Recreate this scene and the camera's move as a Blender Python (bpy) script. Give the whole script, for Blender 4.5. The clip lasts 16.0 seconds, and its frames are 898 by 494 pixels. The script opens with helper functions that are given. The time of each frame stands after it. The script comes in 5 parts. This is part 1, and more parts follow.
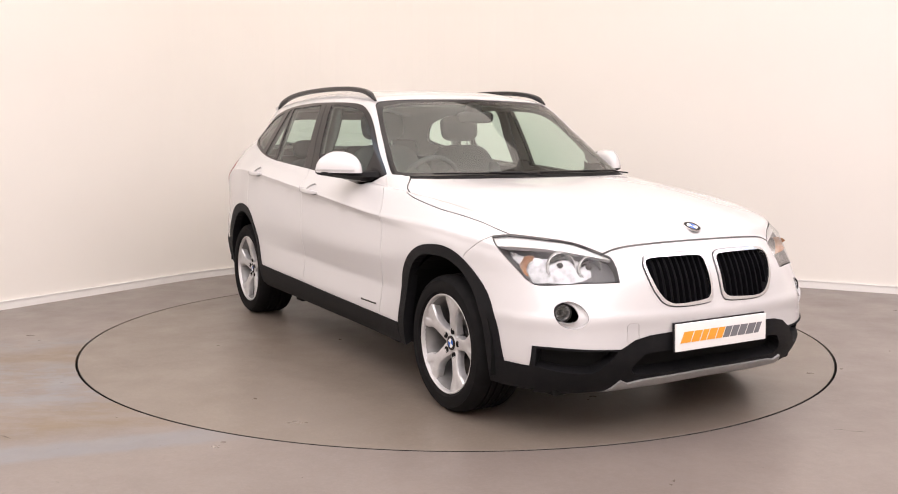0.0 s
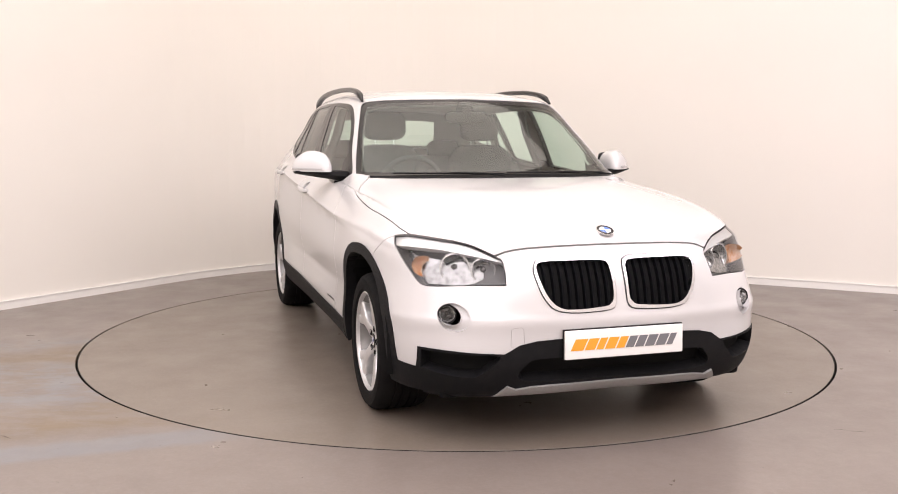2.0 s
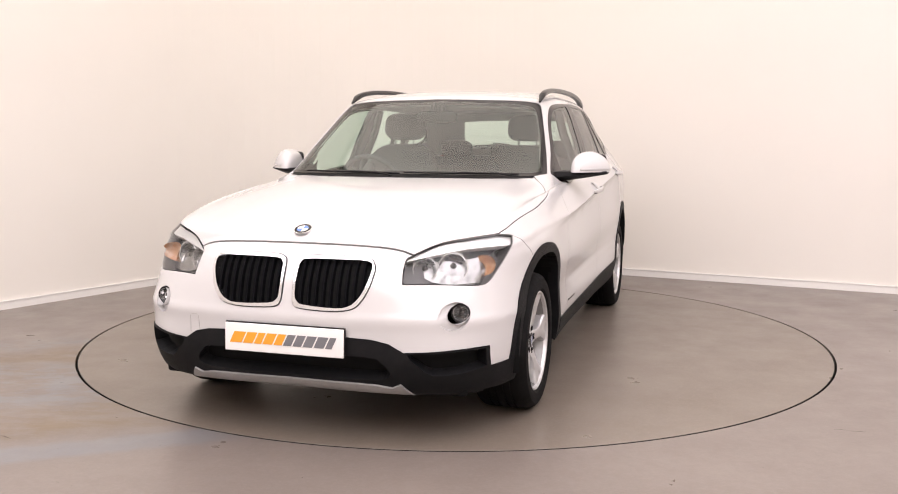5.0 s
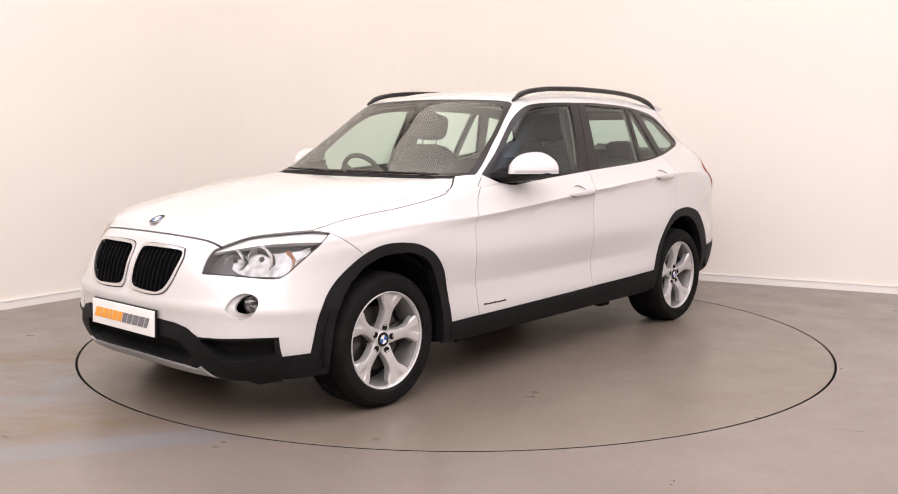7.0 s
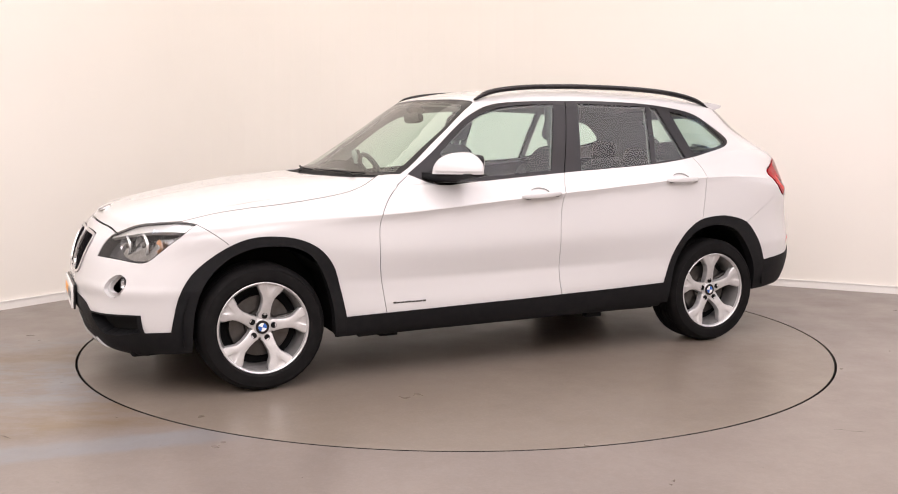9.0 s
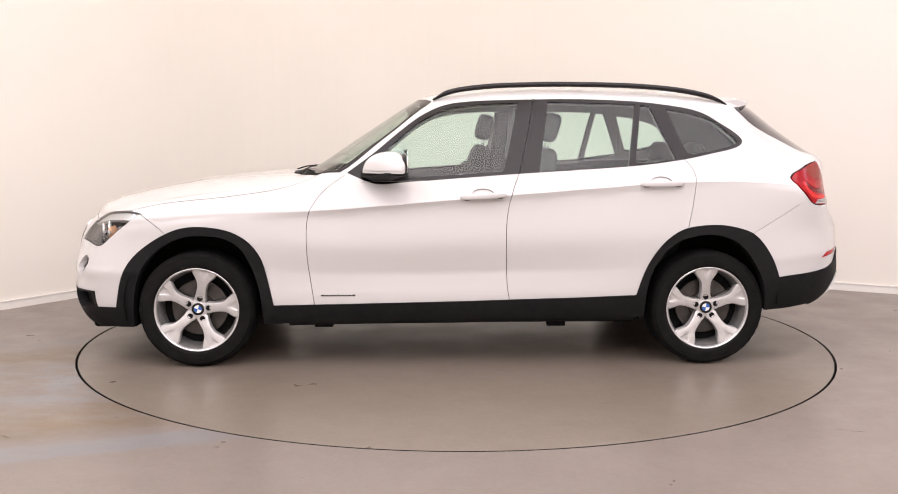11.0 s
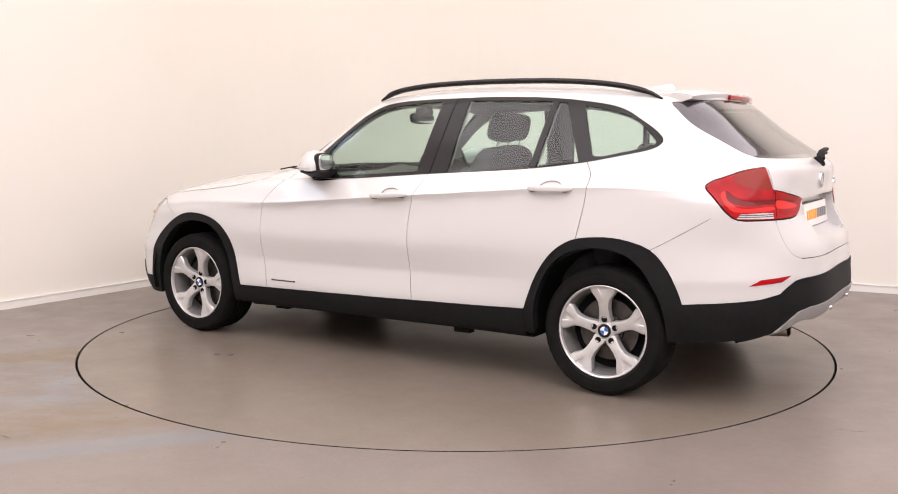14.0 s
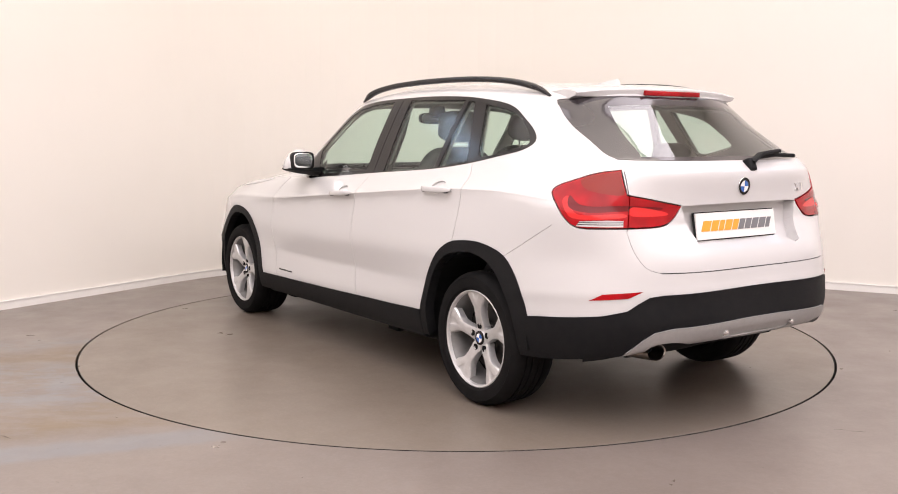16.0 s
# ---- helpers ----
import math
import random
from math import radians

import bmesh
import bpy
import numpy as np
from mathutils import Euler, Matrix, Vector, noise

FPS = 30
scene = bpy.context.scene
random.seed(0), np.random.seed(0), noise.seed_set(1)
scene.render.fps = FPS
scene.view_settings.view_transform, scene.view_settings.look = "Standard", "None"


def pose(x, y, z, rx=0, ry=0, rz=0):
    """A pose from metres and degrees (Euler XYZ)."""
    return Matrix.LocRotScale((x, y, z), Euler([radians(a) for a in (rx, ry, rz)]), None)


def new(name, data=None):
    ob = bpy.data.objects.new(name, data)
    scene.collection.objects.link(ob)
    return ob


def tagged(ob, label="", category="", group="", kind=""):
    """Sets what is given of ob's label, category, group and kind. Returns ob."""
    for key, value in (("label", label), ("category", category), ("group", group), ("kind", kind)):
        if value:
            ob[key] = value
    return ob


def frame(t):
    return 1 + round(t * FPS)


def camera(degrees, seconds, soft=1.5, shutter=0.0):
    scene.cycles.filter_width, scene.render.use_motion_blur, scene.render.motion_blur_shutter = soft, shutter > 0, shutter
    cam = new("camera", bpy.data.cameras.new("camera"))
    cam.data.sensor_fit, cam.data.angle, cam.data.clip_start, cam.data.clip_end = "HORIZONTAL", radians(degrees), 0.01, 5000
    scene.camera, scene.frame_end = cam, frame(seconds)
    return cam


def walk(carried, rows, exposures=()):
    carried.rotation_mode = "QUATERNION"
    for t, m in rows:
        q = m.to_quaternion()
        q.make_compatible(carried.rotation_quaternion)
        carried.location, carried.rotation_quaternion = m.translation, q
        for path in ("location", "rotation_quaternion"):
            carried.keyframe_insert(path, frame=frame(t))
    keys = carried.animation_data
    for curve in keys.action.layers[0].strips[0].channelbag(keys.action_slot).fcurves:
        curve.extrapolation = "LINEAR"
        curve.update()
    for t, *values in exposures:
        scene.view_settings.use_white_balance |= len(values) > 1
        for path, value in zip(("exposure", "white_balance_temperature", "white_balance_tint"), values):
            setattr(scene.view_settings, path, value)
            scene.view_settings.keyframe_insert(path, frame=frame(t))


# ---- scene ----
cam = camera(51.16, 16.0, soft=1.0)
EYE = pose(0.0, -5.819, 1.2425, 90 - 6.78, 0, 0.40) @ pose(0, 0, 0, 0, 0, 0.169)
walk(cam, [(0.0, EYE), (16.0, EYE)])

# heading of the car on the turntable, degrees, against seconds
TURNS = [(0.0, -59.29), (0.3, -59.45), (0.5, -59.97), (1.0, -62.32), (1.5, -66.25), (2.0, -71.6), (2.5, -77.5), (3.0, -83.45),
         (3.5, -89.43), (4.0, -95.35), (4.5, -101.2), (4.7, -103.5), (6.8, -128.7), (7.0, -131.05), (7.5, -136.9), (8.0, -142.75),
         (8.5, -148.65), (9.0, -154.55), (9.2, -156.9), (11.3, -180.75), (11.5, -183.0), (12.0, -188.7), (12.5, -194.45),
         (13.0, -200.25), (13.5, -206.05), (14.0, -211.8), (14.5, -217.6), (15.0, -223.4), (15.5, -229.2), (16.0, -235.0)]

# ---- light ----
world = bpy.data.worlds.new("room_air")
scene.world = world
world.use_nodes = True
world.node_tree.nodes["Background"].inputs[0].default_value = (1.0, 0.93, 0.86, 1)
world.node_tree.nodes["Background"].inputs[1].default_value = 0.02
EXPOSURE = 0.25
scene.view_settings.exposure = EXPOSURE

# ---- materials ----
def mat(name, color, rough=0.5, metal=0.0, coat=0.0, spec=0.5):
    m = bpy.data.materials.new(name)
    m.use_nodes = True
    b = m.node_tree.nodes["Principled BSDF"]
    b.inputs["Base Color"].default_value = (*color, 1)
    b.inputs["Roughness"].default_value = rough
    b.inputs["Metallic"].default_value = metal
    b.inputs["Coat Weight"].default_value = coat
    b.inputs["Coat Roughness"].default_value = 0.03
    b.inputs["Specular IOR Level"].default_value = spec
    return m


def grain(m, color2, scale, amount=0.5, bump=0.0, bump_scale=200.0, rough_var=0.0, detail=6.0):
    """Mottle the base colour towards color2, with fine relief, at real-world size."""
    nt = m.node_tree
    b = nt.nodes["Principled BSDF"]
    tc = nt.nodes.new("ShaderNodeTexCoord")
    n = nt.nodes.new("ShaderNodeTexNoise")
    n.inputs["Scale"].default_value = scale
    n.inputs["Detail"].default_value = detail
    nt.links.new(tc.outputs["Object"], n.inputs["Vector"])
    ramp = nt.nodes.new("ShaderNodeMapRange")
    ramp.inputs[1].default_value, ramp.inputs[2].default_value = 0.35, 0.7
    ramp.inputs[3].default_value, ramp.inputs[4].default_value = 0.0, amount
    nt.links.new(n.outputs["Fac"], ramp.inputs[0])
    mix = nt.nodes.new("ShaderNodeMix")
    mix.data_type = "RGBA"
    mix.inputs[6].default_value = b.inputs["Base Color"].default_value[:]
    mix.inputs[7].default_value = (*color2, 1)
    nt.links.new(ramp.outputs[0], mix.inputs[0])
    nt.links.new(mix.outputs[2], b.inputs["Base Color"])
    if rough_var:
        r = nt.nodes.new("ShaderNodeMapRange")
        r0 = b.inputs["Roughness"].default_value
        r.inputs[3].default_value, r.inputs[4].default_value = r0 - rough_var, r0 + rough_var
        nt.links.new(n.outputs["Fac"], r.inputs[0])
        nt.links.new(r.outputs[0], b.inputs["Roughness"])
    if bump:
        n2 = nt.nodes.new("ShaderNodeTexNoise")
        n2.inputs["Scale"].default_value = bump_scale
        nt.links.new(tc.outputs["Object"], n2.inputs["Vector"])
        bp = nt.nodes.new("ShaderNodeBump")
        bp.inputs["Strength"].default_value = bump
        bp.inputs["Distance"].default_value = 0.002
        nt.links.new(n2.outputs["Fac"], bp.inputs["Height"])
        nt.links.new(bp.outputs[0], b.inputs["Normal"])
    return m


def glass(name, tint, rough=0.0, base=0.06):
    """Thin pane: tinted see-through with a Fresnel gloss."""
    m = bpy.data.materials.new(name)
    m.use_nodes = True
    nt = m.node_tree
    nt.nodes.remove(nt.nodes["Principled BSDF"])
    tr = nt.nodes.new("ShaderNodeBsdfTransparent")
    tr.inputs[0].default_value = (*tint, 1)
    gl = nt.nodes.new("ShaderNodeBsdfGlossy")
    gl.inputs["Roughness"].default_value = rough
    lw = nt.nodes.new("ShaderNodeLayerWeight")
    lw.inputs[0].default_value = 0.5
    pw = nt.nodes.new("ShaderNodeMath")
    pw.operation = "POWER"
    pw.inputs[1].default_value = 4.6
    nt.links.new(lw.outputs["Facing"], pw.inputs[0])
    fr = nt.nodes.new("ShaderNodeMath")
    fr.operation = "MULTIPLY_ADD"
    fr.inputs[1].default_value, fr.inputs[2].default_value = 0.9, base
    nt.links.new(pw.outputs[0], fr.inputs[0])
    mx = nt.nodes.new("ShaderNodeMixShader")
    nt.links.new(fr.outputs[0], mx.inputs[0])
    nt.links.new(tr.outputs[0], mx.inputs[1])
    nt.links.new(gl.outputs[0], mx.inputs[2])
    nt.links.new(mx.outputs[0], nt.nodes["Material Output"].inputs["Surface"])
    return m


def glow(name, color, strength):
    m = bpy.data.materials.new(name)
    m.use_nodes = True
    b = m.node_tree.nodes["Principled BSDF"]
    b.inputs["Base Color"].default_value = (*color, 1)
    b.inputs["Emission Color"].default_value = (*color, 1)
    b.inputs["Emission Strength"].default_value = strength
    return m


WHITE = mat("white_paint", (0.555, 0.544, 0.541), 0.25, coat=0.6)
PLASTIC = grain(mat("black_plastic", (0.006, 0.006, 0.007), 0.6, spec=0.16), (0.010, 0.0098, 0.010), 30, 0.7, bump=0.25, bump_scale=900)
GLOSSBLACK = mat("gloss_black_trim", (0.012, 0.0105, 0.0112), 0.22, spec=0.3)
RUBBER = grain(mat("tyre_rubber", (0.006, 0.0055, 0.0056), 0.75, spec=0.1), (0.012, 0.0115, 0.0115), 18, 0.6, bump=0.2, bump_scale=400)
DARK = mat("underbody_black", (0.006, 0.006, 0.006), 0.8, spec=0.15)
ALLOY = grain(mat("silver_alloy_paint", (0.60, 0.595, 0.595), 0.40, metal=0.6, coat=0.1), (0.47, 0.465, 0.46), 40, 0.5)
SATIN = grain(mat("satin_silver_plastic", (0.40, 0.395, 0.39), 0.42, metal=0.5), (0.34, 0.335, 0.33), 60, 0.5)
CHROME = mat("chrome", (0.76, 0.76, 0.77), 0.09, metal=1.0)
SATIN_CHROME = mat("bright_grille_chrome", (0.66, 0.66, 0.67), 0.2, metal=1.0)
STEEL = grain(mat("brake_steel", (0.09, 0.085, 0.08), 0.45, metal=0.9), (0.05, 0.042, 0.038), 25, 0.6)
GLASS = glass("window_glass", (0.78, 0.92, 0.86), 0.14, 0.06)
REAR_GLASS = glass("rear_window_glass", (0.80, 0.93, 0.87), 0.0, 0.24)
SCREEN = glass("windscreen_glass", (0.82, 0.93, 0.87), 0.0, 0.10)
BORDER = mat("black_glass_border", (0.035, 0.030, 0.033), 0.1, coat=0.8)
LENS = glass("lamp_lens", (0.97, 0.98, 0.98), 0.0, 0.03)
SEAT = grain(mat("charcoal_seat_cloth", (0.035, 0.036, 0.04), 0.85), (0.055, 0.055, 0.06), 60, 0.7, bump=0.4, bump_scale=700)
TRIM = grain(mat("dark_cabin_plastic", (0.05, 0.05, 0.05), 0.6), (0.075, 0.073, 0.07), 40, 0.5, bump=0.2, bump_scale=500)
HEADLINER = grain(mat("grey_headliner", (0.33, 0.32, 0.30), 0.9), (0.28, 0.27, 0.26), 80, 0.5)

# ---- room ----
def link(name, bm, material, parent=None, label="", smooth=False):
    me = bpy.data.meshes.new(name)
    bm.to_mesh(me)
    bm.free()
    for m in (material if isinstance(material, (list, tuple)) else [material]):
        me.materials.append(m)
    if smooth:
        for p in me.polygons:
            p.use_smooth = True
    ob = new(name, me)
    if parent is not None:
        ob.parent = parent
    if label:
        ob["label"] = label
    return ob


part = link
RT = 2.231

wall_paint = grain(mat("cream_wall_paint", (0.80, 0.765, 0.71), 0.75), (0.77, 0.735, 0.68), 1.4, 0.5, bump=0.08, bump_scale=60)
skirting_paint = mat("white_skirting_paint", (0.82, 0.80, 0.77), 0.4)
ceiling_paint = grain(mat("white_ceiling_paint", (0.8, 0.78, 0.75), 0.8), (0.76, 0.74, 0.71), 2.0, 0.5)


def floor_material(name, stains, lo=(0.166, 0.139, 0.123), hi=(0.192, 0.162, 0.143)):
    m = bpy.data.materials.new(name)
    m.use_nodes = True
    nt = m.node_tree
    b = nt.nodes["Principled BSDF"]
    tc = nt.nodes.new("ShaderNodeTexCoord")

    def noise_node(scale, detail=5.0, rough=0.6, stretch=None):
        n = nt.nodes.new("ShaderNodeTexNoise")
        n.inputs["Scale"].default_value, n.inputs["Detail"].default_value, n.inputs["Roughness"].default_value = scale, detail, rough
        if stretch:
            mp = nt.nodes.new("ShaderNodeMapping")
            mp.inputs["Scale"].default_value = stretch
            nt.links.new(tc.outputs["Object"], mp.inputs[0])
            nt.links.new(mp.outputs[0], n.inputs["Vector"])
        else:
            nt.links.new(tc.outputs["Object"], n.inputs["Vector"])
        return n.outputs["Fac"]

    def remap(fac, a, z, lo=0.0, hi=1.0):
        r = nt.nodes.new("ShaderNodeMapRange")
        r.inputs[1].default_value, r.inputs[2].default_value, r.inputs[3].default_value, r.inputs[4].default_value = a, z, lo, hi
        nt.links.new(fac, r.inputs[0])
        return r.outputs[0]

    def mix(fac, a, c):
        x = nt.nodes.new("ShaderNodeMix")
        x.data_type = "RGBA"
        nt.links.new(fac, x.inputs[0])
        for sock, v in ((x.inputs[6], a), (x.inputs[7], c)):
            if isinstance(v, tuple):
                sock.default_value = (*v, 1)
            else:
                nt.links.new(v, sock)
        return x.outputs[2]

    col = mix(remap(noise_node(1.1), 0.35, 0.65), lo, hi)
    col = mix(remap(noise_node(60.0, 3.0), 0.45, 0.75, 0.0, 0.35), col, (0.235, 0.20, 0.172))
    col = mix(remap(noise_node(22.0, 4.0, 0.7), 0.42, 0.62, 0.0, 0.28), col, (0.145, 0.118, 0.100))
    if stains:
        pos = nt.nodes.new("ShaderNodeSeparateXYZ")
        nt.links.new(tc.outputs["Object"], pos.inputs[0])

        def both(a, c):
            k = nt.nodes.new("ShaderNodeMath")
            k.operation = "MULTIPLY"
            nt.links.new(a, k.inputs[0])
            nt.links.new(c, k.inputs[1])
            return k.outputs[0]

        def calc(op, a, c):
            k = nt.nodes.new("ShaderNodeMath")
            k.operation = op
            for sock, v in zip(k.inputs, (a, c)):
                if isinstance(v, float):
                    sock.default_value = v
                else:
                    nt.links.new(v, sock)
            return k.outputs[0]

        # worn bands run at 20 degrees across the floor: along and across their direction
        along = calc("ADD", calc("MULTIPLY", pos.outputs["X"], 0.94), calc("MULTIPLY", pos.outputs["Y"], 0.342))
        across = calc("ADD", calc("MULTIPLY", pos.outputs["X"], -0.342), calc("MULTIPLY", pos.outputs["Y"], 0.94))
        ragged = calc("ADD", across, remap(noise_node(2.3, 8.0, 0.7), 0.25, 0.75, -0.16, 0.16))
        straight = calc("ADD", across, remap(noise_node(9.0, 4.0), 0.3, 0.7, -0.015, 0.015))
        reach = both(remap(along, -6.5, -3.5), remap(along, -1.35, -1.75))

        def band(coord, lo, hi, soft, strength, patchy=None):
            m = calc("MULTIPLY", remap(coord, lo - soft, lo + soft), remap(coord, hi + soft, hi - soft))
            m = calc("MULTIPLY", m, reach)
            if patchy is not None:
                m = calc("MULTIPLY", m, patchy)
            return calc("MULTIPLY", m, strength)

        streaks = remap(noise_node(2.4, 9.0, 0.75, (1.0, 3.6, 1.0)), 0.42, 0.56, 0.1, 1.0)
        blotches = remap(noise_node(3.4, 9.0, 0.75, (1.0, 2.2, 1.0)), 0.46, 0.56, 0.0, 1.0)
        BROWN, PALE = (0.150, 0.104, 0.055), (0.176, 0.176, 0.184)
        col = mix(band(ragged, -0.62, 0.30, 0.25, 0.45, streaks), col, BROWN)
        col = mix(band(ragged, -1.34, -0.92, 0.10, 0.8, streaks), col, BROWN)
        col = mix(band(ragged, 0.02, 0.30, 0.08, 0.7, streaks), col, BROWN)
        col = mix(band(ragged, -0.92, -0.05, 0.12, 0.85, blotches), col, PALE)
        col = mix(band(ragged, 0.42, 0.62, 0.06, 0.8, blotches), col, PALE)
        col = mix(band(straight, -1.66, -1.47, 0.025, 0.85, remap(noise_node(5.0, 6.0, 0.7), 0.3, 0.6, 0.6, 1.0)), col, PALE)
        # sparse dark grit
        col = mix(remap(noise_node(34.0, 2.0), 0.745, 0.765, 0.0, 0.6), col, (0.06, 0.05, 0.045))
    nt.links.new(col, b.inputs["Base Color"])
    nt.links.new(remap(noise_node(3.0), 0.3, 0.7, 0.27, 0.4), b.inputs["Roughness"])
    bp = nt.nodes.new("ShaderNodeBump")
    bp.inputs["Strength"].default_value, bp.inputs["Distance"].default_value = 0.12, 0.002
    nt.links.new(noise_node(90.0, 3.0), bp.inputs["Height"])
    nt.links.new(bp.outputs[0], b.inputs["Normal"])
    return m


floor_paint = floor_material("painted_concrete_floor", True)
disc_paint = floor_material("painted_turntable_steel", False, (0.162, 0.133, 0.106), (0.176, 0.147, 0.119))

# plan of the room, round the corner behind the turntable
LEFT, RIGHT = Vector((-0.544, -0.839)), Vector((0.9, -0.437))
CORNER = Vector((-1.20, 3.87))


def room_plan():
    n = 24
    r0 = 2.3
    a, c = CORNER + LEFT * r0, CORNER + RIGHT * r0
    pts = [CORNER + LEFT * 13.0]
    for i in range(n + 1):
        t = i / n
        pts.append(a * (1 - t) ** 2 + CORNER * 2 * t * (1 - t) + c * t ** 2)
    pts += [CORNER + RIGHT * 11.0, Vector((0.1, -12.4))]
    return pts


PLAN = room_plan()
HEIGHT = 4.6


def grown(pts, d):
    """The plan moved outwards by d."""
    out = []
    for i, p in enumerate(pts):
        e0, e1 = (p - pts[i - 1]).normalized(), (pts[(i + 1) % len(pts)] - p).normalized()
        n0, n1 = Vector((-e0.y, e0.x)), Vector((-e1.y, e1.x))
        n = (n0 + n1).normalized()
        out.append(p + n * d / max(n.dot(n0), 0.3))
    return out


def strip(name, i0, i1, inner, outer, z0, z1, material):
    bm = bmesh.new()
    rows = [[bm.verts.new((*p[i % len(p)], z)) for i in range(i0, i1 + 1)] for p, z in ((inner, z0), (inner, z1), (outer, z1), (outer, z0))]
    for a, b in zip(rows, rows[1:] + rows[:1]):
        for k in range(len(a) - 1):
            bm.faces.new((a[k], a[k + 1], b[k + 1], b[k]))
    for k in (0, -1):
        bm.faces.new([r[k] for r in rows])
    bmesh.ops.recalc_face_normals(bm, faces=bm.faces)
    return link(name, bm, material)


thick = grown(PLAN, 0.15)
n_plan = len(PLAN)
tagged(strip("wall_studio", 0, n_plan - 2, PLAN, thick, 0.0, HEIGHT, wall_paint), "smooth cream painted studio wall with a rounded corner", "wall", kind="structure")
tagged(strip("wall_back", n_plan - 2, n_plan - 1, PLAN, thick, 0.0, HEIGHT, wall_paint), "plain cream painted wall closing the studio", "wall", kind="structure")
tagged(strip("wall_side", n_plan - 1, n_plan, PLAN, thick, 0.0, HEIGHT, wall_paint), "plain cream painted wall closing the studio", "wall", kind="structure")
tagged(strip("baseboard", 0, n_plan - 2, grown(PLAN, -0.014), grown(PLAN, -0.001), 0.0, 0.054, skirting_paint), "white painted skirting board along the studio wall", "baseboard", kind="structure")
tagged(strip("trim", 0, n_plan - 2, grown(PLAN, -0.018), grown(PLAN, -0.002), 0.056, 0.063, skirting_paint), "thin white cap on the skirting board", "trim", kind="structure")


def floor_sheet():
    bm = bmesh.new()
    n = 192
    lip = RT + 0.001
    inner = [bm.verts.new((lip * math.cos(2 * math.pi * i / n), lip * math.sin(2 * math.pi * i / n), 0)) for i in range(n)]
    low = [bm.verts.new((v.co.x, v.co.y, -0.12)) for v in inner]
    outer = []
    for v in inner:
        outer.append(bm.verts.new((v.co.x / RT * 16, v.co.y / RT * 16, 0)))
    for i in range(n):
        j = (i + 1) % n
        bm.faces.new((inner[i], outer[i], outer[j], inner[j]))
        bm.faces.new((low[i], inner[i], inner[j], low[j]))
    return link("floor", bm, floor_paint)


tagged(floor_sheet(), "worn grey-brown painted concrete studio floor with stains", "floor", kind="structure")


def ceiling():
    bm = bmesh.new()
    lo = [bm.verts.new((*p, HEIGHT)) for p in thick]
    hi = [bm.verts.new((*p, HEIGHT + 0.15)) for p in thick]
    bm.faces.new(lo)
    bm.faces.new(hi)
    for i in range(len(lo)):
        bm.faces.new((lo[i], lo[i - 1], hi[i - 1], hi[i]))
    bmesh.ops.recalc_face_normals(bm, faces=bm.faces)
    return tagged(link("ceiling", bm, ceiling_paint), "plain white painted studio ceiling", "ceiling", kind="structure")


ceiling()

# pit under the turntable
bm = bmesh.new()
bmesh.ops.create_circle(bm, cap_ends=True, segments=96, radius=RT + 0.05, matrix=Matrix.Translation((0, 0, -0.12)))
tagged(link("ground", bm, DARK), "dark bottom of the turntable pit", "pit", kind="structure")


def disc():
    bm = bmesh.new()
    n = 192
    prof = ((0.0, 0.0), (1.1, 0.0), (RT - 0.0140, 0.0), (RT - 0.0130, -0.001), (RT - 0.0130, -0.1))
    rings = []
    for r, z in prof:
        rings.append([bm.verts.new((r * math.cos(2 * math.pi * i / n), r * math.sin(2 * math.pi * i / n), z)) for i in range(n)] if r else [bm.verts.new((0, 0, z))])
    for a, b in zip(rings, rings[1:]):
        for i in range(n):
            j = (i + 1) % n
            bm.faces.new((a[0], b[i], b[j]) if len(a) == 1 else (a[i], b[i], b[j], a[j]))
    return link("turntable", bm, disc_paint)


# black ring added along the turntable gap to thicken its shaded line
def edge_ring():
    bm = bmesh.new()
    n = 192
    prof = ((RT - 0.0125, -0.1), (RT - 0.0125, -0.0012), (RT - 0.0095, -0.0012), (RT - 0.0095, -0.1))
    rings = [[bm.verts.new((r * math.cos(2 * math.pi * i / n), r * math.sin(2 * math.pi * i / n), z)) for i in range(n)] for r, z in prof]
    for a, b in zip(rings, rings[1:]):
        for i in range(n):
            j = (i + 1) % n
            bm.faces.new((a[i], b[i], b[j], a[j]))
    return bm


turntable = tagged(disc(), "round grey-brown painted vehicle turntable set flush in the floor", "turntable")


def ceiling_light(x, y, w, d, color, strength, turn=0.0):
    e = tagged(new("ceiling_light"), "large white softbox light fixed to the studio ceiling", "light", group="ceiling lights")
    bm = bmesh.new()
    bmesh.ops.create_cube(bm, size=1, matrix=Matrix.Translation((0, 0, -0.06)) @ Matrix.Diagonal((w - 0.004, d - 0.004, 0.12, 1)))
    part("frame", bm, skirting_paint, e)
    bm = bmesh.new()
    bmesh.ops.create_grid(bm, x_segments=1, y_segments=1, size=0.5, matrix=Matrix.Translation((0, 0, -0.124)) @ Matrix.Diagonal((w - 0.008, 0.008 - d, 1, 1)))
    part("diffuser", bm, glow("diffuser_glow", color, strength), e, "glowing white diffuser")
    e.matrix_basis = pose(x, y, HEIGHT, 0, 0, turn)
    return e


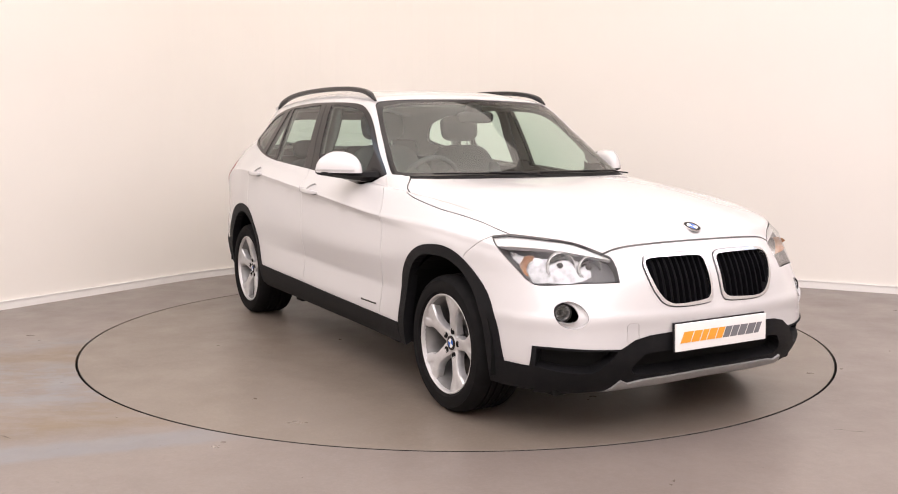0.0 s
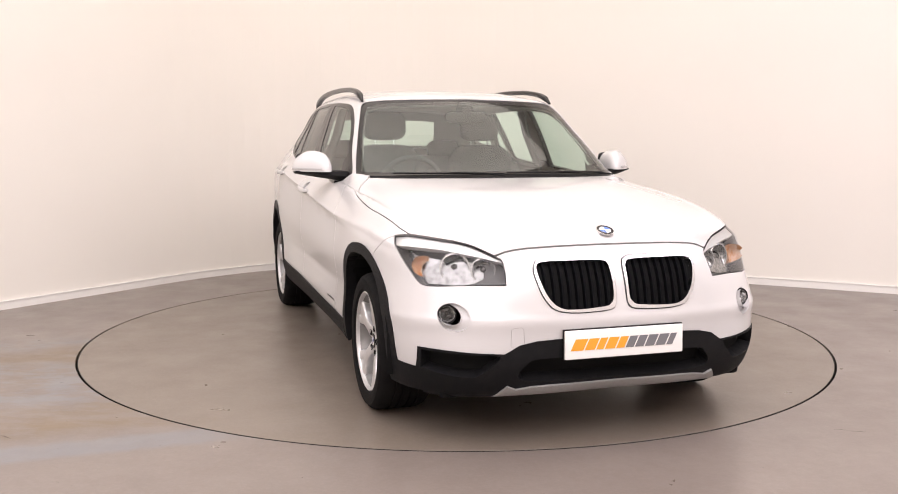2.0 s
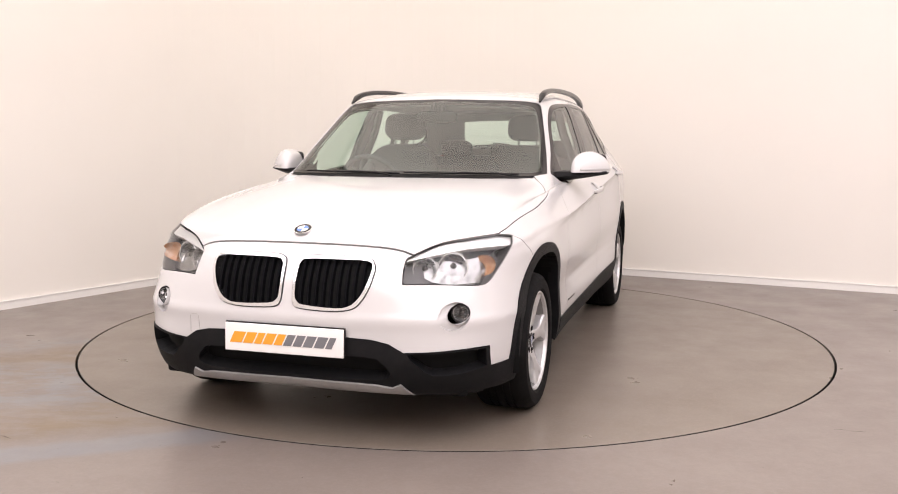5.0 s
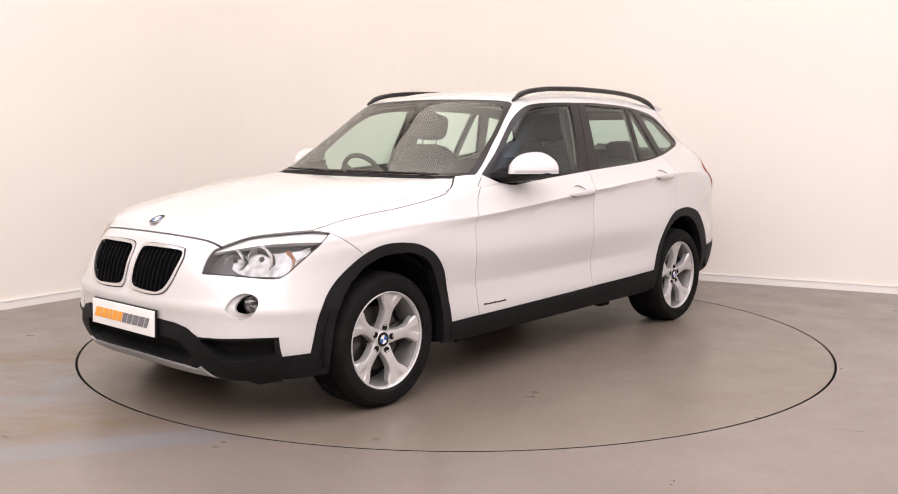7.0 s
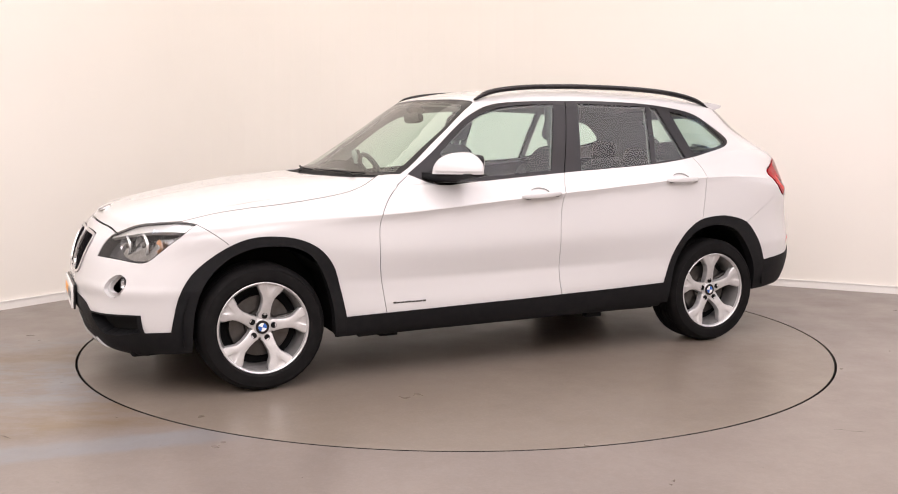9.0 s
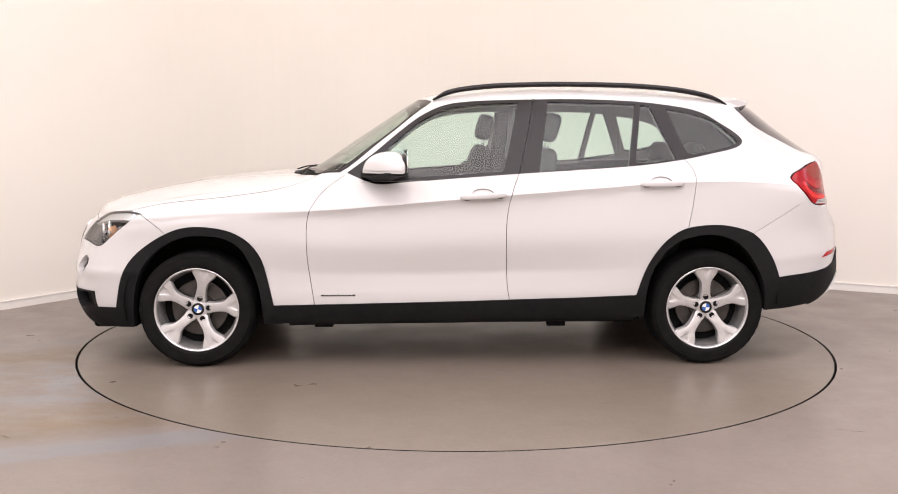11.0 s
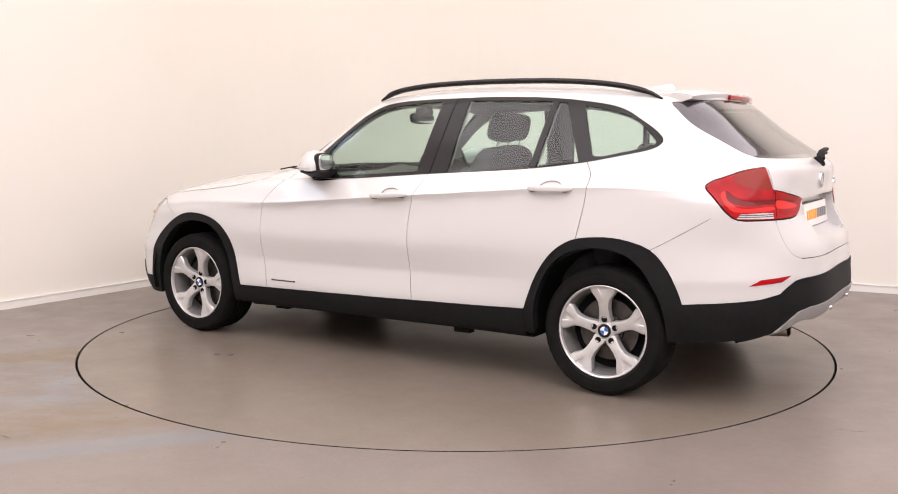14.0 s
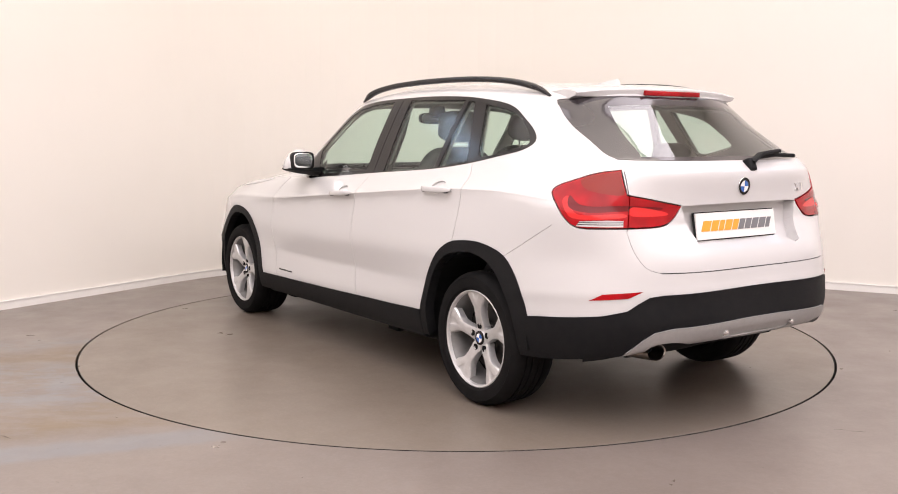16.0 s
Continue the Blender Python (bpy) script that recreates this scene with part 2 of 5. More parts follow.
WARM, PINK, COOL = (1.0, 0.930, 0.86), (1.0, 0.924, 0.978), (1.0, 0.935, 0.965)
for u, v, w, d, tone, power in ((-0.6, 0.1, 4.6, 4.6, WARM, 1.25), (-0.6, -5.9, 4.6, 7.3, COOL, 2.35), (4.85, 0.1, 6.2, 4.6, PINK, 2.15), (4.85, -5.9, 6.2, 7.3, COOL, 3.0)):
    ceiling_light(0.839 * u + 0.544 * v, -0.544 * u + 0.839 * v, w, d, tone, power * 0.97, -33)


def wall_light(start, way, along, z, w, h, turn):
    """A flat cool-white light panel high on a wall."""
    e = tagged(new("wall_light"), "cool white light panel high on the studio wall", "light", group="wall lights")
    bm = bmesh.new()
    bmesh.ops.create_cube(bm, size=1, matrix=Matrix.Translation((0, .034, 0)) @ Matrix.Diagonal((w, .06, h, 1)))
    part("frame", bm, skirting_paint, e)
    bm = bmesh.new()
    q = [bm.verts.new(p) for p in ((-w * .48, 0, -h * .46), (w * .48, 0, -h * .46), (w * .48, 0, h * .46), (-w * .48, 0, h * .46))]
    bm.faces.new(q)
    part("diffuser", bm, glow("cool_diffuser_glow", (0.66, 0.80, 1.0), 3.4), e, "glowing cool white diffuser")
    p = start + way * along
    n = Vector((way.y, -way.x)) if turn < 0 else Vector((-way.y, way.x))
    e.matrix_basis = Matrix.Translation((p.x + n.x * .07, p.y + n.y * .07, z)) @ Matrix.Rotation(math.atan2(-n.x, n.y) + math.pi, 4, "Z")
    return e


wall_light(CORNER, LEFT.normalized(), 4.5, 3.15, 1.5, 0.55, 1)
wall_light(CORNER, RIGHT.normalized(), 9.0, 4.2, 3.0, 0.6, -1)
part("edge_ring", edge_ring(), DARK, turntable, "black ring added to widen the dark line of the gap")


def floor_joint(points):
    """A hairline crack in the floor paint."""
    bm = bmesh.new()
    rows = []
    for i, (x, y) in enumerate(points):
        w = 0.0010 + 0.0010 * (i % 2)
        rows.append([bm.verts.new((x, y - w, 0.002)), bm.verts.new((x, y + w, 0.002))])
    for a, b in zip(rows, rows[1:]):
        bm.faces.new((a[0], b[0], b[1], a[1]))
    return tagged(link("trim_floor_joint", bm, STEEL_DARK), "dark hairline crack in the floor paint", "floor joint", kind="structure")


STEEL_DARK = mat("crack_grime", (0.07, 0.058, 0.05), 0.8)
floor_joint([(1.62 + .03 * k, -1.92 - .010 * k + .006 * math.sin(k * 2.1)) for k in range(5)])
floor_joint([(-2.12 + .03 * k, -1.94 - .016 * k + .006 * math.sin(k * 1.7)) for k in range(11)])

# ---- body surface: horizontal character lines lofted from the sill to the roof ----
# each line runs from the nose to the tail along one side: x ahead, y out, z up
LINES = [
    [(2.06, 0, .215), (2.05, .34, .214), (1.98, .58, .205), (1.84, .755, .205), (1.42, .80, .22), (.75, .80, .235), (-.25, .80, .245), (-1.34, .80, .27), (-1.88, .74, .312), (-2.12, .45, .386), (-2.16, 0, .390)],
    [(2.14, 0, .222), (2.13, .35, .218), (2.05, .61, .208), (1.885, .780, .205), (1.42, .865, .22), (.75, .845, .235), (-.25, .845, .245), (-1.34, .855, .27), (-1.92, .765, .312), (-2.165, .48, .388), (-2.205, 0, .392)],
    [(2.213, 0, .34), (2.198, .36, .335), (2.104, .645, .325), (1.925, .806, .32), (1.42, .882, .33), (.75, .882, .34), (-.25, .882, .36), (-1.34, .892, .40), (-1.95, .798, .45), (-2.20, .50, .46), (-2.245, 0, .46)],
    [(2.226, 0, .52), (2.212, .36, .52), (2.108, .635, .515), (1.94, .812, .51), (1.42, .888, .53), (.75, .876, .51), (-.25, .874, .52), (-1.34, .897, .56), (-1.955, .80, .60), (-2.197, .50, .61), (-2.238, 0, .61)],
    [(2.19, 0, .66), (2.178, .35, .66), (2.068, .585, .65), (1.903, .786, .66), (1.42, .888, .70), (.75, .896, .66), (-.25, .899, .68), (-1.34, .896, .72), (-1.945, .785, .74), (-2.18, .50, .74), (-2.212, 0, .74)],
    [(2.155, 0, .73), (2.145, .345, .73), (2.035, .56, .715), (1.865, .79, .73), (1.42, .885, .775), (.75, .883, .812), (-.25, .884, .893), (-1.34, .873, .965), (-1.945, .785, .92), (-2.112, .50, .88), (-2.140, 0, .87)],
    [(2.125, 0, .785), (2.10, .34, .78), (2.01, .54, .765), (1.83, .79, .785), (1.42, .87, .83), (.75, .892, .849), (-.25, .893, .930), (-1.34, .872, 1.002), (-1.93, .77, .97), (-2.10, .50, .94), (-2.130, 0, .93)],
    [(2.05, 0, .853), (2.035, .34, .848), (1.95, .55, .835), (1.76, .755, .853), (1.42, .80, .91), (.75, .82, .965), (-.25, .845, .985), (-1.34, .815, 1.07), (-1.88, .715, 1.09), (-2.09, .50, 1.09), (-2.13, 0, 1.09)],
    [(1.51, 0, .978), (1.50, .34, .975), (1.45, .56, .958), (1.33, .71, .945), (1.10, .775, .955), (.58, .797, .99), (-.25, .825, 1.012), (-1.34, .79, 1.105), (-1.86, .685, 1.135), (-2.065, .49, 1.125), (-2.10, 0, 1.12)],
    [(1.03, 0, 1.026), (1.01, .34, 1.026), (.94, .56, 1.022), (.83, .70, 1.015), (.73, .758, 1.012), (.43, .79, .999), (-.25, .812, 1.026), (-1.34, .775, 1.126), (-1.835, .67, 1.155), (-2.045, .484, 1.142), (-2.08, 0, 1.137)],
    [(.92, 0, 1.03), (.895, .34, 1.03), (.83, .56, 1.035), (.745, .69, 1.045), (.64, .745, 1.045), (.38, .785, 1.01), (-.25, .803, 1.035), (-1.34, .765, 1.14), (-1.82, .66, 1.165), (-2.03, .48, 1.15), (-2.07, 0, 1.145)],
    [(.565, 0, 1.25), (.545, .32, 1.247), (.49, .52, 1.245), (.42, .66, 1.24), (.33, .702, 1.235), (.08, .726, 1.23), (-.30, .733, 1.245), (-1.25, .70, 1.275), (-1.62, .62, 1.28), (-1.84, .44, 1.28), (-1.88, 0, 1.28)],
    [(.225, 0, 1.462), (.215, .28, 1.458), (.19, .46, 1.45), (.145, .578, 1.438), (.06, .615, 1.432), (-.15, .630, 1.448), (-.50, .633, 1.455), (-1.20, .610, 1.435), (-1.55, .545, 1.415), (-1.68, .38, 1.42), (-1.71, 0, 1.425)],
    [(.12, 0, 1.487), (.11, .25, 1.485), (.085, .40, 1.478), (.02, .50, 1.472), (-.05, .53, 1.475), (-.22, .545, 1.488), (-.50, .55, 1.496), (-1.15, .53, 1.478), (-1.50, .46, 1.452), (-1.65, .32, 1.447), (-1.69, 0, 1.452)],
    [(-.04, 0, 1.51), (-.045, .18, 1.509), (-.04, .28, 1.506), (-.10, .34, 1.503), (-.18, .37, 1.506), (-.32, .38, 1.515), (-.55, .38, 1.52), (-1.05, .37, 1.505), (-1.33, .31, 1.485), (-1.45, .2, 1.48), (-1.48, 0, 1.482)],
    [(-.2, 0, 1.522), (-.21, 0, 1.522), (-.23, 0, 1.522), (-.27, 0, 1.523), (-.33, 0, 1.524), (-.4, 0, 1.525), (-.6, 0, 1.526), (-1.0, 0, 1.518), (-1.15, 0, 1.51), (-1.22, 0, 1.506), (-1.25, 0, 1.503)],
]


def between(a, b, t, ends=None):
    """A line between two, at share t along the doors and at share ends towards nose and tail."""
    share = [t if ends is None or 5 <= k <= 8 else ends for k in range(len(a))]
    return [tuple(p + (q - p) * f for p, q in zip(u, v)) for u, v, f in zip(a, b, share)]


# hold the bend of the shoulder crease tight
CREASE = next(i for i, l in enumerate(LINES) if l[0][0] == 2.125)
LINES.insert(CREASE + 1, between(LINES[CREASE], LINES[CREASE + 1], 0.16, 0.35))
LINES.insert(CREASE, between(LINES[CREASE - 1], LINES[CREASE], 0.76, 0.55))
# and that of the lower crease over bumper and doors
LOW = next(i for i, l in enumerate(LINES) if l[0][0] == 2.226)
LINES.insert(LOW + 1, between(LINES[LOW], LINES[LOW + 1], 0.25))
LINES.insert(LOW, between(LINES[LOW - 1], LINES[LOW], 0.72))


def spline(p, t, closed):
    """Points of a chord-length Catmull-Rom curve through the rows of p at the knot numbers t."""
    n = len(p)
    i = np.minimum(np.floor(t).astype(int), (n if closed else n - 1) - 1)
    f = (t - i)[:, None]
    idx = lambda k: k % n if closed else np.clip(k, 0, n - 1)
    p0, p1, p2, p3 = (p[idx(i + k)] for k in (-1, 0, 1, 2))
    d = lambda a, b: np.sqrt(np.linalg.norm(b - a, axis=1, keepdims=True)) + 1e-4
    d0, d1, d2 = d(p0, p1), d(p1, p2), d(p2, p3)
    if not closed:
        p0 = np.where((i == 0)[:, None], p1 - (p2 - p1), p0)
        d0 = np.where((i == 0)[:, None], d1, d0)
        p3 = np.where((i == n - 2)[:, None], p2 + (p2 - p1), p3)
        d2 = np.where((i == n - 2)[:, None], d1, d2)
    m1 = ((p1 - p0) / d0 - (p2 - p0) / (d0 + d1) + (p2 - p1) / d1) * d1
    m2 = ((p2 - p1) / d1 - (p3 - p1) / (d1 + d2) + (p3 - p2) / d2) * d1
    f2, f3 = f * f, f * f * f
    return (2 * f3 - 3 * f2 + 1) * p1 + (f3 - 2 * f2 + f) * m1 + (3 * f2 - 2 * f3) * p2 + (f3 - f2) * m2


NU, NV = 12, 6


def body_grid():
    """The surface as grid[v][u] of one side (u 0 nose to 10 tail), sampled NU and NV times between the lines."""
    tu = np.arange(0, 10 * NU + 1) / NU
    rows = []
    for line in LINES:
        half = np.array(line, float)
        ring = np.concatenate([half, half[-2:0:-1] * (1, -1, 1)])
        rows.append(spline(ring, tu, True))
    rows = np.array(rows)
    tv = np.arange(0, (len(LINES) - 1) * NV + 1) / NV
    return np.stack([spline(rows[:, k], tv, False) for k in range(rows.shape[1])], 1)


GRID = body_grid()
GRID[:, 0, 1] = 0.0
GRID[:, -1, 1] = 0.0

# ---- the body, cut into panels along its seams ----
from mathutils.bvhtree import BVHTree


def grid_normals(g):
    du = np.gradient(g, axis=1)
    dv = np.gradient(g, axis=0)
    n = np.cross(du, dv)
    n[:, 0, 1] = n[:, -1, 1] = 0
    ln = np.linalg.norm(n, axis=2, keepdims=True)
    n = np.where(ln > 1e-9, n / np.maximum(ln, 1e-9), (0, 0, 1))
    n[-1] = (0, 0, 1)
    return n


GN = grid_normals(GRID)
N_V, N_U = GRID.shape[:2]
FLAT = GRID.reshape(-1, 3)
FLAT_N = GN.reshape(-1, 3)
QUADS = [(j * N_U + i, j * N_U + i + 1, (j + 1) * N_U + i + 1, (j + 1) * N_U + i) for j in range(N_V - 1) for i in range(N_U - 1)]
SKIN = BVHTree.FromPolygons([tuple(p) for p in FLAT], QUADS)


def skin_normal(co):
    """The smooth outward normal of the body nearest to co (y not negative)."""
    loc, nrm, idx, _ = SKIN.find_nearest(co)
    q = QUADS[idx]
    w = [1.0 / (1e-5 + (Vector(FLAT[k]) - co).length_squared) for k in q]
    # bilinear weights along the two directions of the quad
    a, b, c, d = (Vector(FLAT[k]) for k in q)
    u1, v1 = (b - a), (d - a)
    u = min(max((co - a).dot(u1) / max(u1.length_squared, 1e-12), 0), 1)
    v = min(max((co - a).dot(v1) / max(v1.length_squared, 1e-12), 0), 1)
    na, nb, nc, nd = (Vector(FLAT_N[k]) for k in q)
    n = na * (1 - u) * (1 - v) + nb * u * (1 - v) + nc * u * v + nd * (1 - u) * v
    return n.normalized()


def on_skin(origin, way):
    """The first point of the near half of the body that a ray meets, and the normal there."""
    loc, _, _, _ = SKIN.ray_cast(Vector(origin), Vector(way))
    return loc, skin_normal(loc)


BODY = bmesh.new()
PID = BODY.faces.layers.int.new("panel")
_v = [BODY.verts.new(p) for p in FLAT]
for q in QUADS:
    if len({tuple(np.round(FLAT[k], 6)) for k in q}) == 4:
        BODY.faces.new([_v[k] for k in q])
    else:
        ks = [k for i, k in enumerate(q) if np.linalg.norm(FLAT[k] - FLAT[q[i - 1]]) > 1e-6]
        if len(ks) >= 3:
            BODY.faces.new([_v[k] for k in ks])
BODY.normal_update()
NAMES = ["body"]


def pid(name):
    if name not in NAMES:
        NAMES.append(name)
    return NAMES.index(name)


def axes(view):
    if view == "top":
        return Vector((1, 0, 0)), Vector((0, 1, 0)), Vector((0, 0, 1))
    a = radians(view)
    return Vector((-math.sin(a), math.cos(a), 0)), Vector((0, 0, 1)), Vector((math.cos(a), math.sin(a), 0))


def rounded(pts, corners=(), n=4, closed=True):
    """A smooth outline through pts, sharp at the listed corners."""
    p = [Vector(q) for q in pts]
    m = len(p)
    out = []
    for i in range(m if closed else m - 1):
        a, b = p[i], p[(i + 1) % m]
        pa = a - (b - a) if i in corners or (not closed and i == 0) else p[i - 1]
        nb = (i + 1) % m
        pb = b + (b - a) if nb in corners or (not closed and nb == m - 1) else p[(i + 2) % m]
        for k in range(n):
            t = k / n
            out.append(0.5 * (2 * a + (b - pa) * t + (2 * pa - 5 * a + 4 * b - pb) * t * t + (3 * a - pa - 3 * b + pb) * t ** 3))
    if not closed:
        out.append(p[-1])
    return out


def inside(p, poly):
    x, y = p
    hit = False
    for i in range(len(poly)):
        (x0, y0), (x1, y1) = poly[i - 1], poly[i]
        if (y0 > y) != (y1 > y) and x < (x1 - x0) * (y - y0) / (y1 - y0) + x0:
            hit = not hit
    return hit


def cut(name, pts, view, facing=0.05, where=None, only=None):
    """Give the part of the skin inside an outline, seen along a direction, to the panel of that name."""
    e1, e2, out = axes(view)
    poly = [(Vector(p).dot(e1), Vector(p).dot(e2)) for p in pts]
    x0, x1 = min(p[0] for p in poly) - 1e-4, max(p[0] for p in poly) + 1e-4
    y0, y1 = min(p[1] for p in poly) - 1e-4, max(p[1] for p in poly) + 1e-4

    def box(f):
        xs = [v.co.dot(e1) for v in f.verts]
        ys = [v.co.dot(e2) for v in f.verts]
        return min(xs), max(xs), min(ys), max(ys)
    cand = {}
    for f in BODY.faces:
        if f.normal.dot(out) > facing:
            c = f.calc_center_median()
            if where is None or where(c):
                b = box(f)
                if b[1] > x0 and b[0] < x1 and b[3] > y0 and b[2] < y1:
                    cand[f] = b
    for i in range(len(poly)):
        (ax, ay), (bx, by) = poly[i - 1], poly[i]
        lx, hx, ly, hy = min(ax, bx) - 1e-4, max(ax, bx) + 1e-4, min(ay, by) - 1e-4, max(ay, by) + 1e-4
        hits = [f for f, b in cand.items() if b[1] > lx and b[0] < hx and b[3] > ly and b[2] < hy]
        if not hits or (abs(ax - bx) < 1e-7 and abs(ay - by) < 1e-7):
            continue
        no = e1 * (ay - by) + e2 * (bx - ax)
        geom = set(hits)
        for f in hits:
            geom.update(f.edges)
            geom.update(f.verts)
        res = bmesh.ops.bisect_plane(BODY, geom=list(geom), dist=1e-5, plane_co=e1 * ax + e2 * ay, plane_no=no)
        for f in set(hits) | {g for g in res["geom"] if isinstance(g, bmesh.types.BMFace)}:
            if f.is_valid:
                cand[f] = box(f)
    k = pid(name)
    allow = None if only is None else {pid(o) for o in only}
    for f in cand:
        if f.is_valid:
            c = f.calc_center_median()
            if inside((c.dot(e1), c.dot(e2)), poly) and (allow is None or f[PID] in allow):
                f[PID] = k


def seam(pts, view, width=0.0032, facing=0.02, where=None, name="gap"):
    """A shut line of that width along pts."""
    e1, e2, out = axes(view)
    p = [Vector(q) for q in pts]
    left, right = [], []
    for i, q in enumerate(p):
        d = p[min(i + 1, len(p) - 1)] - p[max(i - 1, 0)]
        d2 = Vector((d.dot(e1), d.dot(e2))).normalized()
        n = (e1 * -d2.y + e2 * d2.x) * width / 2
        left.append(q + n)
        right.append(q - n)
    cut(name, left + right[::-1], view, facing, where)


# seams and outlines of one side, in the car's own metres
SEAM_F = [(.630, .762, 1.030), (.716, .819, .969), (.773, .851, .909), (.815, .882, .835), (.829, .896, .744), (.826, .893, .590), (.810, .886, .465), (.791, .884, .343)]
SEAM_B = [(-.309, .809, 1.045), (-.274, .858, .966), (-.246, .892, .871), (-.232, .898, .750), (-.233, .891, .596), (-.241, .886, .440), (-.254, .883, .362)]
SEAM_C = [(-1.205, .78, 1.125), (-1.250, .831, 1.054), (-1.247, .880, .965), (-1.231, .897, .861), (-1.209, .906, .755)]
SEAM_R = [(-1.570, .890, .722), (-1.691, .874, .791), (-1.836, .837, .878)]
F_SEAM = [(1.580, .873, .725), (1.605, .868, .748), (1.670, .849, .795), (1.722, .815, .826)]
HOOD_SIDE = [(1.780, .771, .836), (1.739, .779, .847), (1.621, .796, .873), (1.460, .809, .894), (1.288, .821, .911), (1.047, .816, .944), (.92, .785, .972), (.861, .762, .992), (.80, .735, 1.018), (.764, .716, 1.036)]
HOOD_NOSE = [(2.111, -.01, .805), (2.106, .205, .803), (2.085, .350, .796), (2.062, .43, .784), (2.044, .482, .765), (1.960, .58, .808), (1.870, .695, .827), (1.780, .771, .836)]
SILL = [(1.007, .891, .340), (.590, .881, .347), (-.027, .881, .360), (-.639, .893, .379), (-.936, .902, .392)]
BELT = [(-1.508, .723, 1.180), (-1.377, .756, 1.150), (-1.187, .789, 1.113), (-.941, .807, 1.082), (-.636, .807, 1.060), (-.330, .803, 1.040), (-.023, .804, 1.017), (.284, .814, .995), (.469, .817, .985)]
DLO = [(.622, .753, 1.041), (.479, .710, 1.146), (.357, .670, 1.248), (.232, .638, 1.343), (.107, .620, 1.404), (-.020, .622, 1.427), (-.209, .633, 1.437), (-.397, .636, 1.441), (-.649, .627, 1.444), (-.963, .624, 1.433), (-1.214, .623, 1.404), (-1.339, .629, 1.373), (-1.430, .647, 1.322), (-1.520, .667, 1.263), (-1.555, .691, 1.217)] + BELT
GLASS_1 = [(.425, .715, 1.150), (.335, .69, 1.232), (.222, .655, 1.320), (.103, .64, 1.380), (-.02, .64, 1.405), (-.177, .645, 1.418), (-.312, .647, 1.424), (-.226, .794, 1.051), (-.023, .794, 1.037), (.300, .789, 1.014), (.40, .77, 1.06)]
GLASS_2 = [(-.475, .644, 1.428), (-.961, .635, 1.418), (-.901, .810, 1.080), (-.636, .807, 1.064), (-.416, .804, 1.050)]
GLASS_3 = [(-.992, .637, 1.413), (-1.040, .632, 1.408), (-1.163, .785, 1.119), (-1.064, .795, 1.106), (-.938, .802, 1.089)]
GLASS_4 = [(-1.135, .638, 1.392), (-1.250, .635, 1.374), (-1.384, .642, 1.335), (-1.465, .661, 1.279), (-1.523, .696, 1.217), (-1.484, .718, 1.192), (-1.380, .744, 1.168), (-1.245, .768, 1.145), (-1.205, .739, 1.205)]
ARCH_F = [(1.852, .843, .329), (1.817, .860, .486), (1.755, .862, .591), (1.662, .867, .669), (1.568, .874, .724), (1.478, .882, .754), (1.382, .891, .761), (1.262, .898, .746), (1.174, .902, .710), (1.114, .903, .660), (1.067, .901, .586), (1.034, .897, .465), (1.007, .891, .340)]
ARCH_FI = [(1.757, .861, .10), (1.757, .861, .298), (1.737, .878, .450), (1.685, .881, .563), (1.590, .881, .655), (1.478, .89, .703), (1.380, .89, .712), (1.275, .900, .703), (1.185, .905, .655), (1.125, .902, .559), (1.085, .900, .434), (1.065, .886, .291), (1.055, .886, .10)]
ARCH_R = [(-0.936, .902, .392), (-0.975, .906, .507), (-1.020, .909, .597), (-1.092, .911, .688), (-1.188, .908, .749), (-1.309, .901, .769), (-1.431, .894, .765), (-1.568, .892, .725), (-1.652, .898, .639), (-1.703, .901, .547), (-1.729, .899, .476)]
ARCH_RI = [(-0.984, .902, .10), (-0.990, .902, .386), (-1.026, .907, .525), (-1.097, .911, .635), (-1.202, .909, .700), (-1.357, .902, .716), (-1.491, .899, .670), (-1.587, .902, .557), (-1.648, .894, .404), (-1.662, .894, .10)]
HEADLAMP = [(2.118, .458, .658), (2.095, .455, .708), (2.068, .462, .750), (2.044, .484, .763), (1.966, .572, .803), (1.890, .668, .822), (1.792, .766, .833), (1.724, .815, .824), (1.776, .821, .784), (1.831, .811, .744), (1.891, .789, .694), (1.928, .770, .661), (1.965, .740, .645), (2.03, .632, .651), (2.075, .545, .655)]
LAMP_LID = [(2.08, .44, .745), (2.044, .484, .768), (1.966, .572, .808), (1.890, .668, .827), (1.792, .766, .838), (1.70, .83, .83), (1.76, .84, .795), (1.84, .80, .797), (1.93, .68, .789), (2.01, .57, .767), (2.055, .49, .751)]
AMBER = [(1.90, .742, .742), (1.925, .728, .73), (1.945, .722, .69), (1.948, .735, .668), (1.925, .762, .672), (1.895, .775, .70), (1.885, .762, .73)]
LAMP_BRIGHT = [(1.80, .81, .772), (1.90, .72, .768), (1.99, .62, .764), (2.03, .555, .752), (2.05, .54, .70), (2.02, .61, .672), (1.96, .70, .668), (1.90, .80, .665)]
KIDNEY_O = [(2.134, .360, .710), (2.123, .347, .743), (2.122, .322, .756), (2.133, .228, .762), (2.142, .092, .762), (2.147, .040, .753), (2.163, .023, .724), (2.205, .022, .612), (2.215, .030, .570), (2.218, .057, .555), (2.217, .135, .550), (2.211, .225, .551), (2.202, .288, .564), (2.191, .320, .593), (2.171, .345, .640)]
